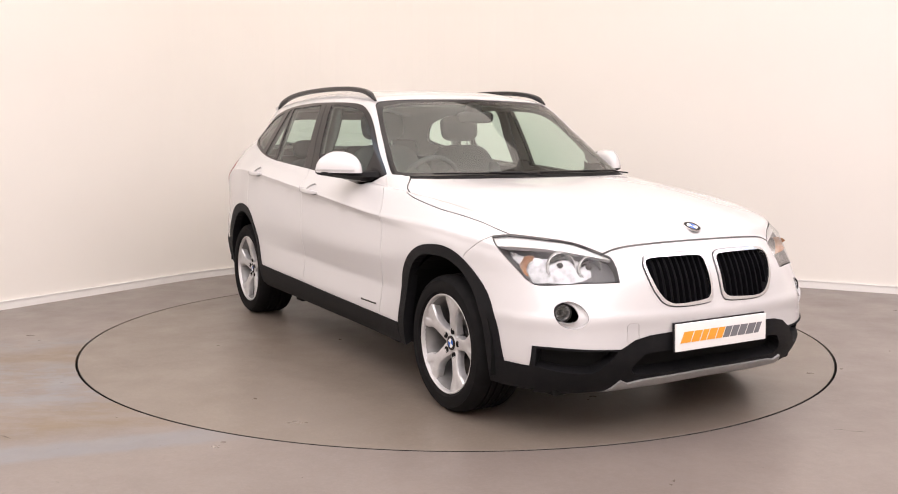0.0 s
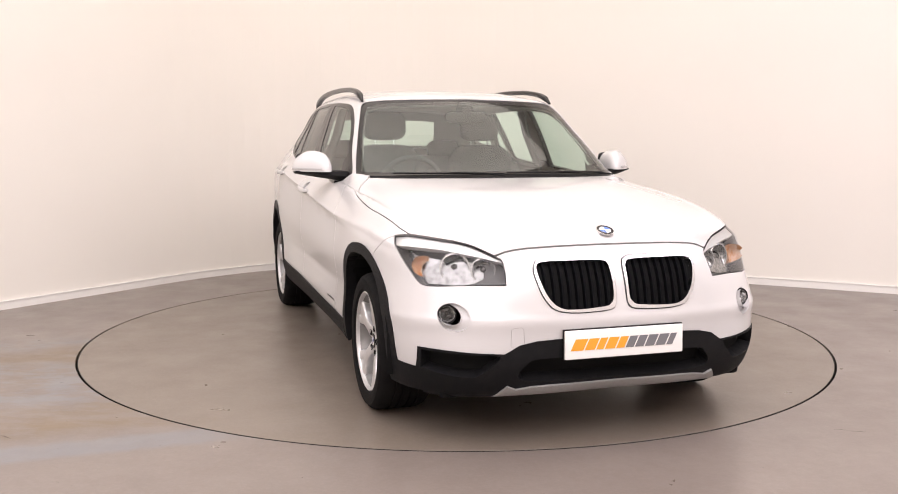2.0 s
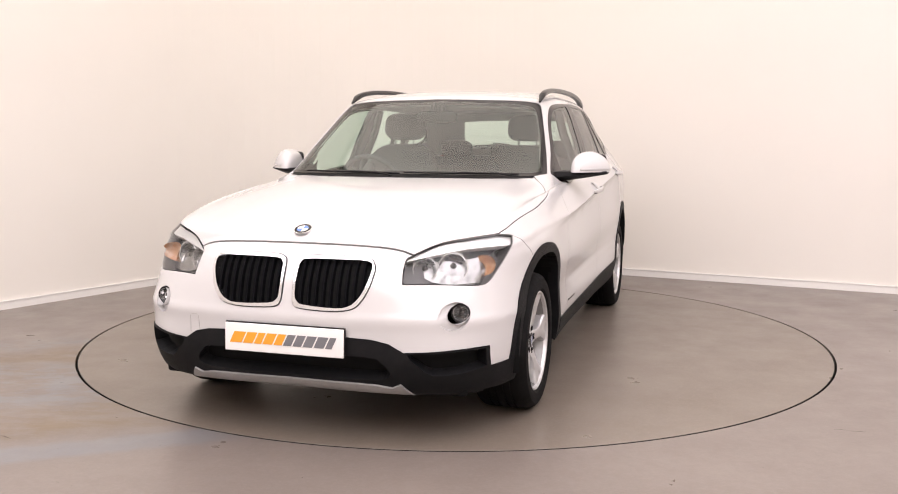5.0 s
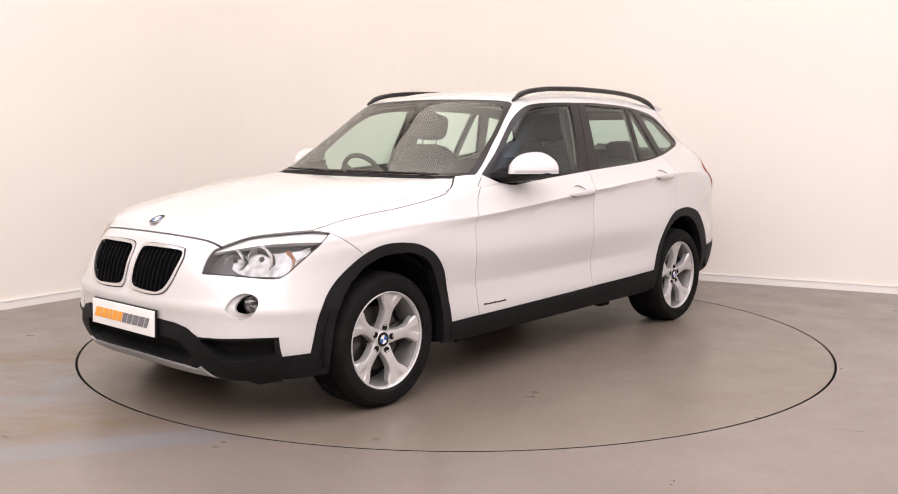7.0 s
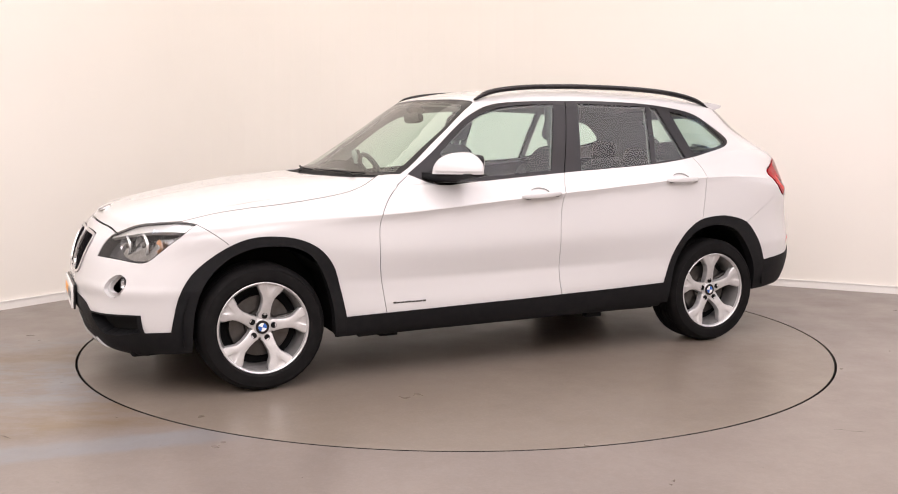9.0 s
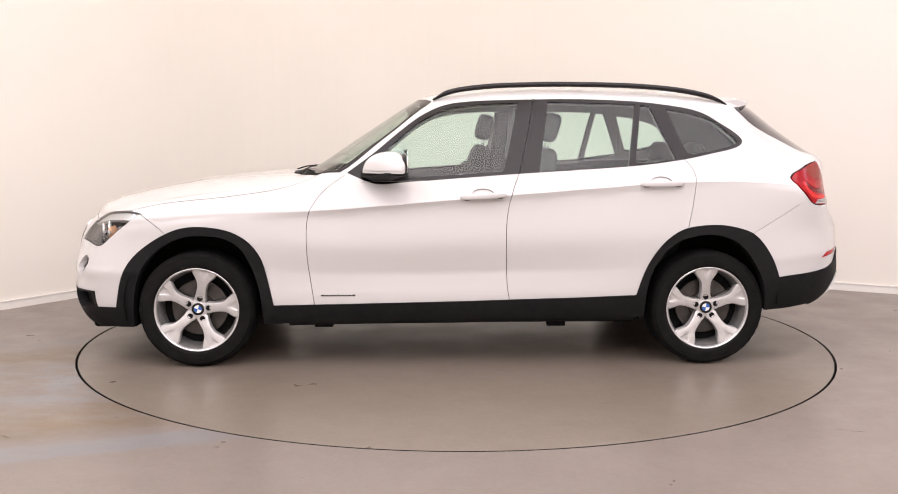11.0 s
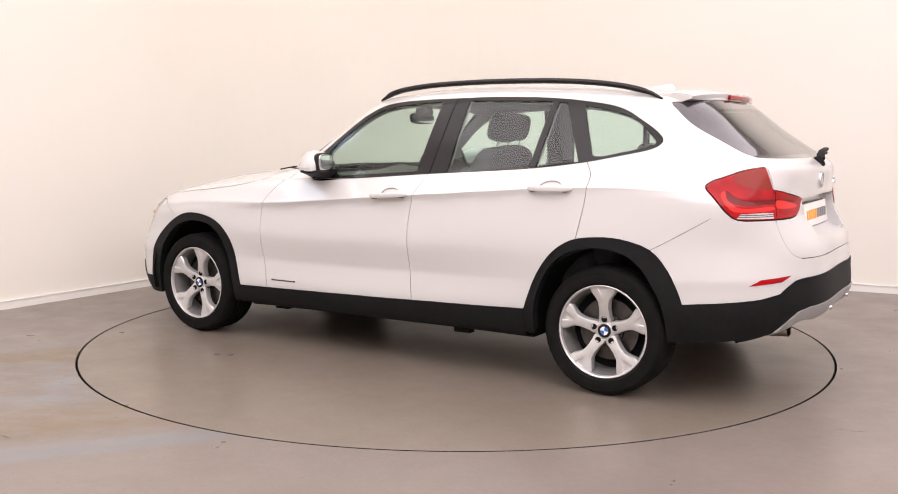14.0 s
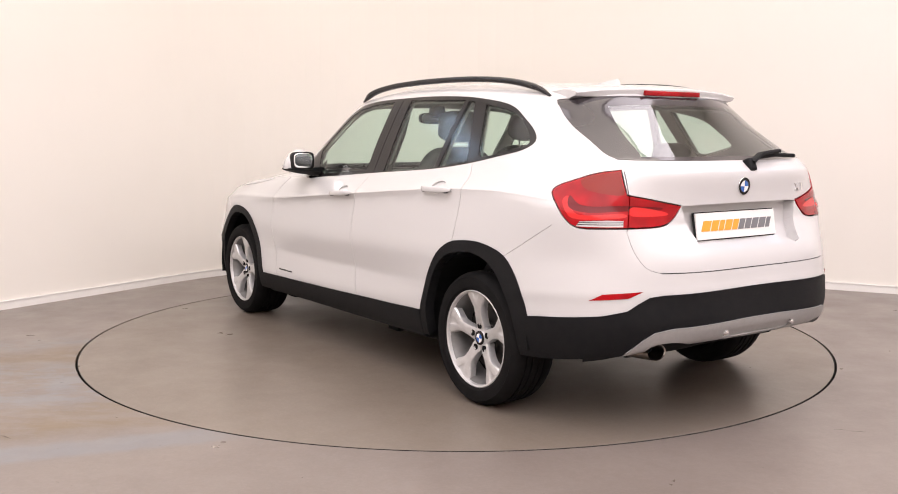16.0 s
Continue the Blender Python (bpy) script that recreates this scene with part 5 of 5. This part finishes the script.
# windscreen wipers on the cowl
for y0, y1 in ((.62, .02), (.0, -.58)):
    bm = bmesh.new()
    pts = []
    for k in range(9):
        y = y0 + (y1 - y0) * k / 8
        loc, nn = on_skin((2.5, abs(y), 1.037 + .004 * k / 8), (-1, 0, 0))
        pts.append(Vector((loc.x, y, loc.z)) + Vector((nn.x, math.copysign(nn.y, y), nn.z)) * .008)
    tube(bm, pts, .0045, .004, 8)
    base = Vector((pts[0].x + .07, y0 + (.03 if y0 > .3 else -.02), 1.035))
    tube(bm, [base, (base + pts[3]) / 2 + Vector((0, 0, .008)), pts[4] + Vector((.004, 0, .004))], .007, .004, 8)
    part_s("wiper", bm, PLASTIC, car, "black wiper arm and blade")

# badges and plates
loc, nn = on_skin((2.6, 0.0, .852), (-1, 0, 0))
nn = Vector((nn.x, 0, nn.z)).normalized()
roundel(car, Matrix.Translation(Vector((loc.x, 0, loc.z)) + nn * .004) @ Vector((0, 0, 1)).rotation_difference(nn).to_matrix().to_4x4(), .039)
loc, nn = on_skin((-2.9, 0.001, 1.028), (1, 0, 0))
nn = Vector((nn.x, 0, nn.z)).normalized()
roundel(tailgate, Matrix.Translation(Vector((loc.x, 0, loc.z)) + nn * .004) @ pose(0, 0, 0, 0, math.degrees(math.atan2(nn.x, nn.z)), 0), .040)
PLATE_W = grain(mat("white_plate_acrylic", (0.80, 0.79, 0.77), 0.25), (0.76, 0.75, 0.73), 8, 0.4)
ORANGE = mat("orange_print", (0.80, 0.33, 0.03), 0.4)
SLATE = mat("grey_print", (0.16, 0.16, 0.17), 0.4)


def plate(m, parent):
    """A show plate: white board in a black tray, with two rows' worth of plain slanted bars in orange and grey."""
    bm = bmesh.new()
    box(bm, -.006, .004, -.262, .262, -.057, .057, .004)
    p = part_s("number_plate", bm, PLATE_W, parent, "white plate with orange and grey bars", 30)
    bm = bmesh.new()
    box(bm, -.016, -.007, -.266, .266, -.062, .062, .004)
    part_s("plate_tray", bm, GLOSSBLACK, p, "black plate tray", 30)
    widths = (.060, .050, .038, .050, .042, .042, .044, .048, .050, .034)
    y = -.228
    for k, w in enumerate(widths):
        bm = bmesh.new()
        lean, h = .011, .0225
        q = [bm.verts.new((xx, yy + lean * zz / h, zz)) for xx in (.0045, .0062) for yy, zz in ((y, -h), (y + w - .007, -h), (y + w - .007, h), (y, h))]
        bm.faces.new(q[4:])
        bm.faces.new(q[3::-1])
        for i in range(4):
            bm.faces.new((q[i], q[(i + 1) % 4], q[4 + (i + 1) % 4], q[4 + i]))
        part("bar", bm, ORANGE if k < 5 else SLATE, p)
        y += w
    p.matrix_local = m
    return p


plate(pose(2.245, 0, .428, 0, -2, 0), car)
plate(pose(-2.119, .018, .862, 0, -10, 180), tailgate)
# side script and model mark as small bars
for s in (1, -1):
    bm = bmesh.new()
    for k in range(9):
        x = .755 - k * .0205
        loc, nn = on_skin((x, 2, .396), (0, -1, 0))
        h = .0068 if k % 4 else .0082
        box(bm, x - .0175, x, s * loc.y - .002, s * loc.y + .002, .388, .388 + 2 * h * .55)
    part("model_mark", bm, STEEL, car, "small grey raised mark")
bm = bmesh.new()
for y0, y1, z0, z1 in ((-.375, -.400, .998, 1.032), (-.400, -.375, .998, 1.032), (-.425, -.425, .998, 1.032)):
    loc, nn = on_skin((-2.9, .40, 1.015), (1, 0, 0))
    tube(bm, [(loc.x - .006, y0, z0), (loc.x - .002, y1, z1)], .004, .004, 6)
part("model_mark", bm, CHROME, tailgate, "small chrome raised mark")

# grille bars
GRILLE_M = mat("dull_black_grille", (0.004, 0.004, 0.005), 0.7, spec=0.05)
for s in (1, -1):
    poly = [(p.y, p.z) for p in rounded(KIDNEY_I, (), 3)]
    for k in range(9):
        y = .055 + k * .0325
        zs = []
        for (y0, z0), (y1, z1) in zip(poly, poly[1:] + poly[:1]):
            if (y0 > y) != (y1 > y):
                zs.append(z0 + (z1 - z0) * (y - y0) / (y1 - y0))
        z0, z1 = min(zs), max(zs)
        pts = []
        for j in range(5):
            z = z0 - .006 + (z1 - z0 + .012) * j / 4
            loc, nn = on_skin((2.6, y, z), (-1, 0, 0))
            pts.append((loc.x - .008, s * y, loc.z))
        bm = bmesh.new()
        for a, b in zip(pts, pts[1:]):
            q = []
            for p in (a, b):
                q.append([bm.verts.new((p[0] + dx, p[1] + dy, p[2])) for dx, dy in ((.004, -.004), (.004, .004), (-.018, .006), (-.018, -.006))])
            for i in range(4):
                bm.faces.new((q[0][i], q[0][(i + 1) % 4], q[1][(i + 1) % 4], q[1][i]))
        part("grille_bar", bm, GRILLE_M, car)

# dark mottle painted into the chrome for the dark reflections of reflector facets
LAMP_CHROME = grain(mat("lamp_chrome", (0.80, 0.795, 0.795), 0.1, metal=0.8), (0.22, 0.21, 0.21), 70, 0.9, bump=0.7, bump_scale=45)
# lamps: bright bowls behind the headlamp lens, fog lamps
def bowl(at, r, aim, deep, parent, name="reflector", label="chrome reflector bowl"):
    bm = bmesh.new()
    lathe(bm, [(r * 1.04, .002), (r, .004), (r * .96, -.002), (r * .8, -deep * .45), (r * .5, -deep * .8), (r * .2, -deep), (.0005, -deep)], 36, "z")
    q = Matrix.Translation(at) @ Vector((0, 0, 1)).rotation_difference(Vector(aim)).to_matrix().to_4x4()
    bmesh.ops.transform(bm, matrix=q, verts=bm.verts)
    ob = part_s(name, bm, LAMP_CHROME, parent, label)
    bm = bmesh.new()
    lathe(bm, [(r * 1.03, -.004), (r * 1.03, .0025), (r * 1.10, .003), (r * 1.13, -.006)], 36, "z")
    bmesh.ops.transform(bm, matrix=q, verts=bm.verts)
    part_s("bezel", bm, BEZEL, ob, "silver bezel ring")
    bm = bmesh.new()
    puff(bm, (r * .27, r * .27, deep * .42), 0.9, q @ Matrix.Translation((0, 0, -deep * .5)), 14, 8)
    part_s("bulb_cover", bm, STEEL, ob, "", 60)
    bm = bmesh.new()
    for k in (-1, 1):
        box(bm, k * r * .55 - .003, k * r * .55 + .003, -r * .55, r * .55, -deep * .55, -deep * .3, 0, q)
    part("vane", bm, STEEL, ob)
    return ob


lamps = [o for o in car.children if o.name.split(".")[0] == "headlamp"]
for s, lamp in zip((1, -1), lamps):
    for at, r, d in (((1.962, .618, .709), .056, .04), ((2.026, .518, .705), .046, .036)):
        bowl((at[0] - .018, s * at[1], at[2]), r, (.93, .30 * s, .02), d, lamp)
    aim = Vector((.96, .20 * s, .03))
    fog = bowl((FOG_AT.x - .004, s * FOG_AT.y, FOG_AT.z), .0325, aim, .03, car, "fog_lamp", "round chrome fog lamp with a black ring")
    bm = bmesh.new()
    q = Matrix.Translation((FOG_AT.x - .002, s * FOG_AT.y, FOG_AT.z)) @ Vector((0, 0, 1)).rotation_difference(aim).to_matrix().to_4x4()
    lathe(bm, [(.0395, -.004), (.0395, .002), (.0375, .005), (.033, .004), (.033, -.01)], 36, "z")
    bmesh.ops.transform(bm, matrix=q, verts=bm.verts)
    part_s("ring", bm, GLOSSBLACK, fog, "black ring")
    bm = bmesh.new()
    lathe(bm, [(.0392, -.030), (.0392, -.003)], 36, "z")
    bmesh.ops.transform(bm, matrix=q, verts=bm.verts)
    part_s("collar", bm, WHITE, fog, "white collar")
    bm = bmesh.new()
    lathe(bm, [(.033, .003), (.02, .006), (.0005, .008)], 36, "z")
    bmesh.ops.transform(bm, matrix=q, verts=bm.verts)
    part_s("lens", bm, LENS, fog, "clear lens")

# indicator reflectors set back beside the bowls, the bulb's amber reflection put into their colour
for s, lamp in zip((1, -1), lamps):
    bm = bmesh.new()
    g = []
    for i in range(9):
        u = i / 8
        half = .050 * (1 - .35 * u) * math.sin(math.pi * (.12 + .80 * (1 - u) ** .6 * .62 + .06))
        g.append([bm.verts.new((1.866 + .020 * u - .010 * math.sin(math.pi * u) - .006 * (1 - v * v) + .012 * v * v, s * (.705 + .075 * u), .708 + .012 * u + v * half)) for v in (-1, -.6, -.2, .2, .6, 1)])
    for a, b in zip(g, g[1:]):
        for j in range(5):
            bm.faces.new((a[j], b[j], b[j + 1], a[j + 1]))
    part_s("indicator", bm, BULB_REFLECTION, lamp, "amber indicator", 60)

# towing eye cover in the bumper: a fine gap round a small lid
eye = []
for y, z in ((-.412, .435), (-.416, .492), (-.424, .500), (-.455, .497), (-.463, .488), (-.463, .425), (-.455, .418), (-.42, .427), (-.412, .435)):
    loc, nn = on_skin((2.6, -y, z), (-1, 0, 0))
    eye.append((loc.x, -loc.y, loc.z))
bm = bmesh.new()
tube(bm, [Vector(p) for p in eye], .0009, .0009, 6)
part_s("towing_eye_cover", bm, HEADLINER, car, "fine gap round the towing eye cover")

STEEL_PIPE = grain(mat("exhaust_steel", (0.34, 0.30, 0.27), 0.3, metal=1.0), (0.20, 0.165, 0.14), 30, 0.7)
# spoiler, brake lamp, aerial, rear wiper, exhaust
bm = bmesh.new()
rows = []
for k in range(21):
    y = -.532 + 1.064 * k / 20
    c = 1 - abs(y / .56) ** 3
    loc, nn = on_skin((-1.50, abs(y) * .97, 2.0), (0, 0, -1))
    z0 = loc.z + .003
    xe = -1.625 - .090 * (1 - abs(y / .56) ** 2.2)
    ze = 1.434 + .026 * c
    thick_lip = .012 + .030 * (1 - abs(y / .56) ** 4)
    row = [(-1.46, z0 - .002), (-1.50, z0 + .001 + .003 * c), ((-1.5 + xe) / 2, (z0 + ze) / 2 + .010), (xe, ze), (xe - .004, ze - .006), (xe + .006, ze - thick_lip), (xe + .03, ze - thick_lip - .006), (-1.52, z0 - .06)]
    rows.append([bm.verts.new((x, y, z)) for x, z in row])
for a, b in zip(rows, rows[1:]):
    for i in range(len(a)):
        j = (i + 1) % len(a)
        bm.faces.new((a[i], a[j], b[j], b[i]))
bm.faces.new(rows[0])
bm.faces.new(rows[-1])
bmesh.ops.recalc_face_normals(bm, faces=bm.faces)
spoiler = part_s("roof_spoiler", bm, WHITE, tailgate, "white roof spoiler", 35)
bm = bmesh.new()
box(bm, -1.719, -1.67, -.185, .185, 1.426, 1.449, .006)
part_s("brake_lamp", bm, RED, spoiler, "red high brake lamp")
bm = bmesh.new()
fin = [(-1.19, 1.503, .004), (-1.25, 1.512, .010), (-1.31, 1.520, .011), (-1.345, 1.523, .009), (-1.36, 1.516, .009), (-1.37, 1.495, .014)]
lo = []
hi = []
for x, z, w in fin:
    hi.append([bm.verts.new((x, -w * .35, z)), bm.verts.new((x, w * .35, z))])
    lo.append([bm.verts.new((x, -.016 if x < -1.2 else -.006, 1.49)), bm.verts.new((x, .016 if x < -1.2 else .006, 1.49))])
for k in range(len(fin) - 1):
    bm.faces.new((hi[k][0], hi[k + 1][0], hi[k + 1][1], hi[k][1]))
    bm.faces.new((lo[k][0], lo[k + 1][0], hi[k + 1][0], hi[k][0]))
    bm.faces.new((hi[k][1], hi[k + 1][1], lo[k + 1][1], lo[k][1]))
bm.faces.new((lo[-1][0], lo[-1][1], hi[-1][1], hi[-1][0]))
bmesh.ops.recalc_face_normals(bm, faces=bm.faces)
part_s("aerial_fin", bm, WHITE, car, "white shark-fin aerial", 60)
bm = bmesh.new()
w0 = Vector((-2.105, -.07, 1.115))
box(bm, -.025, .025, -.022, .022, -.03, .03, .012, pose(w0.x, w0.y, w0.z, 0, 25, 0))
tube(bm, [w0 + Vector((-.015, 0, .015)), (-2.10, -.15, 1.165), (-2.098, -.28, 1.178)], .016, .009, 8)
tube(bm, [(-2.085, -.16, 1.150), (-2.083, -.28, 1.160), (-2.072, -.43, 1.155)], .009, .009, 8)
part_s("rear_wiper", bm, PLASTIC, tailgate, "black rear wiper")
bm = bmesh.new()
lathe(bm, [(.031, 0), (.034, -.004), (.034, .22), (.03, .22), (.03, 0.002)], 32, "x")
bmesh.ops.transform(bm, matrix=pose(-2.115, 0.495, 0.350, 0, 4, 0) @ Matrix.Diagonal((1, 1.55, 1, 1)), verts=bm.verts)
part_s("exhaust_pipe", bm, STEEL_PIPE, car, "dull steel oval exhaust pipe")
bm = bmesh.new()
puff(bm, (.20, .30, .075), 0.6, pose(-1.86, .30, .375))
part_s("silencer", bm, DARK, car, "dark exhaust silencer", 60)
for y in (.22, -.22):
    bm = bmesh.new()
    lathe(bm, [(.0005, -.012), (.010, -.010), (.013, 0)], 16, "x")
    bmesh.ops.transform(bm, matrix=pose(on_skin((-2.9, abs(y), .425), (1, 0, 0))[0].x - .012, y, .425), verts=bm.verts)
    part_s("bolt", bm, CHROME, car)

# cabin -------------------------------------------------------------------
def seat(x, y, lean=-14, w=.25, z=.56, headrest=True, name="front_seat"):
    m = pose(x, y, z)
    bm = bmesh.new()
    puff(bm, (.27, w, .10), 0.45, m @ pose(.20, 0, -.05, 0, -6, 0))
    st = part_s(name, bm, SEAT, car, "charcoal cloth seat", 70)
    b = m @ pose(-.06, 0, 0, 0, lean, 0)
    bm = bmesh.new()
    puff(bm, (.075, w * .95, .34), 0.5, b @ Matrix.Translation((0, 0, .30)))
    for sg in (1, -1):
        puff(bm, (.06, .05, .24), 0.6, b @ Matrix.Translation((.055, sg * w * .82, .27)))
    part_s("backrest", bm, SEAT, st, "", 70)
    if headrest:
        bm = bmesh.new()
        puff(bm, (.05, .135, .085), 0.55, b @ Matrix.Translation((.02, 0, .755)))
        part_s("headrest", bm, SEAT, st, "", 70)
        for sg in (1, -1):
            bm = bmesh.new()
            tube(bm, [b @ Vector((.0, sg * .06, .60)), b @ Vector((.01, sg * .06, .70))], .006, .006, 8)
            part_s("headrest_post", bm, CHROME, st, "chrome post")
    return st


seat(.02, -.37)
seat(-.28, .37, -16)
bm = bmesh.new()
puff(bm, (.26, .60, .12), 0.35, pose(-.98, 0, .58, 0, -5, 0))
rs = part_s("rear_seat", bm, SEAT, car, "charcoal cloth rear bench", 70)
bm = bmesh.new()
puff(bm, (.075, .60, .30), 0.4, pose(-1.27, 0, .80, 0, -20, 0))
part_s("backrest", bm, SEAT, rs, "", 70)
for y in (-.38, 0, .38):
    bm = bmesh.new()
    puff(bm, (.045, .12 if y else .10, .065 if y else .05), 0.55, pose(-1.37, y, 1.14 if y else 1.11, 0, -16, 0))
    part_s("headrest", bm, SEAT, rs, "", 70)
bm = bmesh.new()
rows = []
prof = [(.90, .985), (.82, 1.005), (.70, 1.01), (.60, 1.0), (.52, .97), (.47, .90), (.46, .78), (.52, .62), (.60, .45)]
for k in range(13):
    y = -.70 + 1.4 * k / 12
    hump = .035 * math.exp(-((y + .37) / .20) ** 2)
    rows.append([bm.verts.new((x - .10 * (abs(y) / .7) ** 2 * (1 if x > .7 else .3), y, z + (hump if .45 < x < .72 else 0) - .01 * abs(y))) for x, z in prof])
for a, b in zip(rows, rows[1:]):
    for i in range(len(prof) - 1):
        bm.faces.new((a[i], a[i + 1], b[i + 1], b[i]))
bmesh.ops.recalc_face_normals(bm, faces=bm.faces)
dash = part_s("dashboard", bm, TRIM, car, "dark plastic dashboard", 60)
bm = bmesh.new()
sw = pose(.385, -.37, .955, 0, -66, 0)
ringv = []
for i in range(40):
    a = 2 * math.pi * i / 40
    c = Vector((math.cos(a), math.sin(a), 0))
    ringv.append([bm.verts.new(sw @ (c * (.182 + .014 * math.cos(b * math.pi / 5)) + Vector((0, 0, .016 * math.sin(b * math.pi / 5))))) for b in range(10)])
for i in range(40):
    for b in range(10):
        bm.faces.new((ringv[i][b], ringv[(i + 1) % 40][b], ringv[(i + 1) % 40][(b + 1) % 10], ringv[i][(b + 1) % 10]))
puff(bm, (.065, .06, .03), .7, sw)
for a in (0, 130, 230):
    q = sw @ Matrix.Rotation(radians(a + 180), 4, "Z")
    box(bm, .04, .175, -.018, .018, -.008, .006, .004, q)
bmesh.ops.recalc_face_normals(bm, faces=bm.faces)
part_s("steering_wheel", bm, SEAT, car, "dark leather steering wheel", 50)
bm = bmesh.new()
puff(bm, (.018, .125, .036), .55, pose(.275, 0, 1.350, 0, 8, 0))
im = part_s("rear_view_mirror", bm, GLOSSBLACK, car, "black rear-view mirror", 60)
bm = bmesh.new()
puff(bm, (.004, .115, .030), .55, pose(.256, 0, 1.350, 0, 8, 0))
part_s("mirror_glass", bm, MIRROR, im, "mirror glass", 60)
bm = bmesh.new()
puff(bm, (.045, .042, .04), .5, pose(.255, 0, 1.395, 0, 30, 0))
part_s("sensor_pod", bm, PLASTIC, im, "", 60)
bm = bmesh.new()
box(bm, -1.98, -1.40, -.62, .62, .985, 1.0, .005)
part_s("load_cover", bm, TRIM, car, "dark load cover", 40)
bm = bmesh.new()
box(bm, -.92, .70, -.78, .78, .36, .42, .01)
box(bm, -1.9, -.92, -.46, .46, .40, .46, .01)
box(bm, .35, .78, -.11, .11, .42, .80, .03)
part_s("cabin_floor", bm, TRIM, car, "dark carpet and console", 40)
for s in (1, -1):
    bm = bmesh.new()
    tube(bm, [(-.34, s * .60, 1.40), (-.335, s * .64, 1.25), (-.32, s * .72, 1.05), (-.32, s * .76, .7)], .05, .02, 10)
    part_s("pillar_trim", bm, TRIM, car, "dark pillar trim", 50)


def motions():
    """The turntable and the car on it turn together."""
    walk(turntable, [(t, pose(0, 0, 0, 0, 0, a)) for t, a in TURNS])
    walk(car, [(t, pose(0, 0, 0, 0, 0, a) @ pose(0, -0.033, 0)) for t, a in TURNS])


motions()
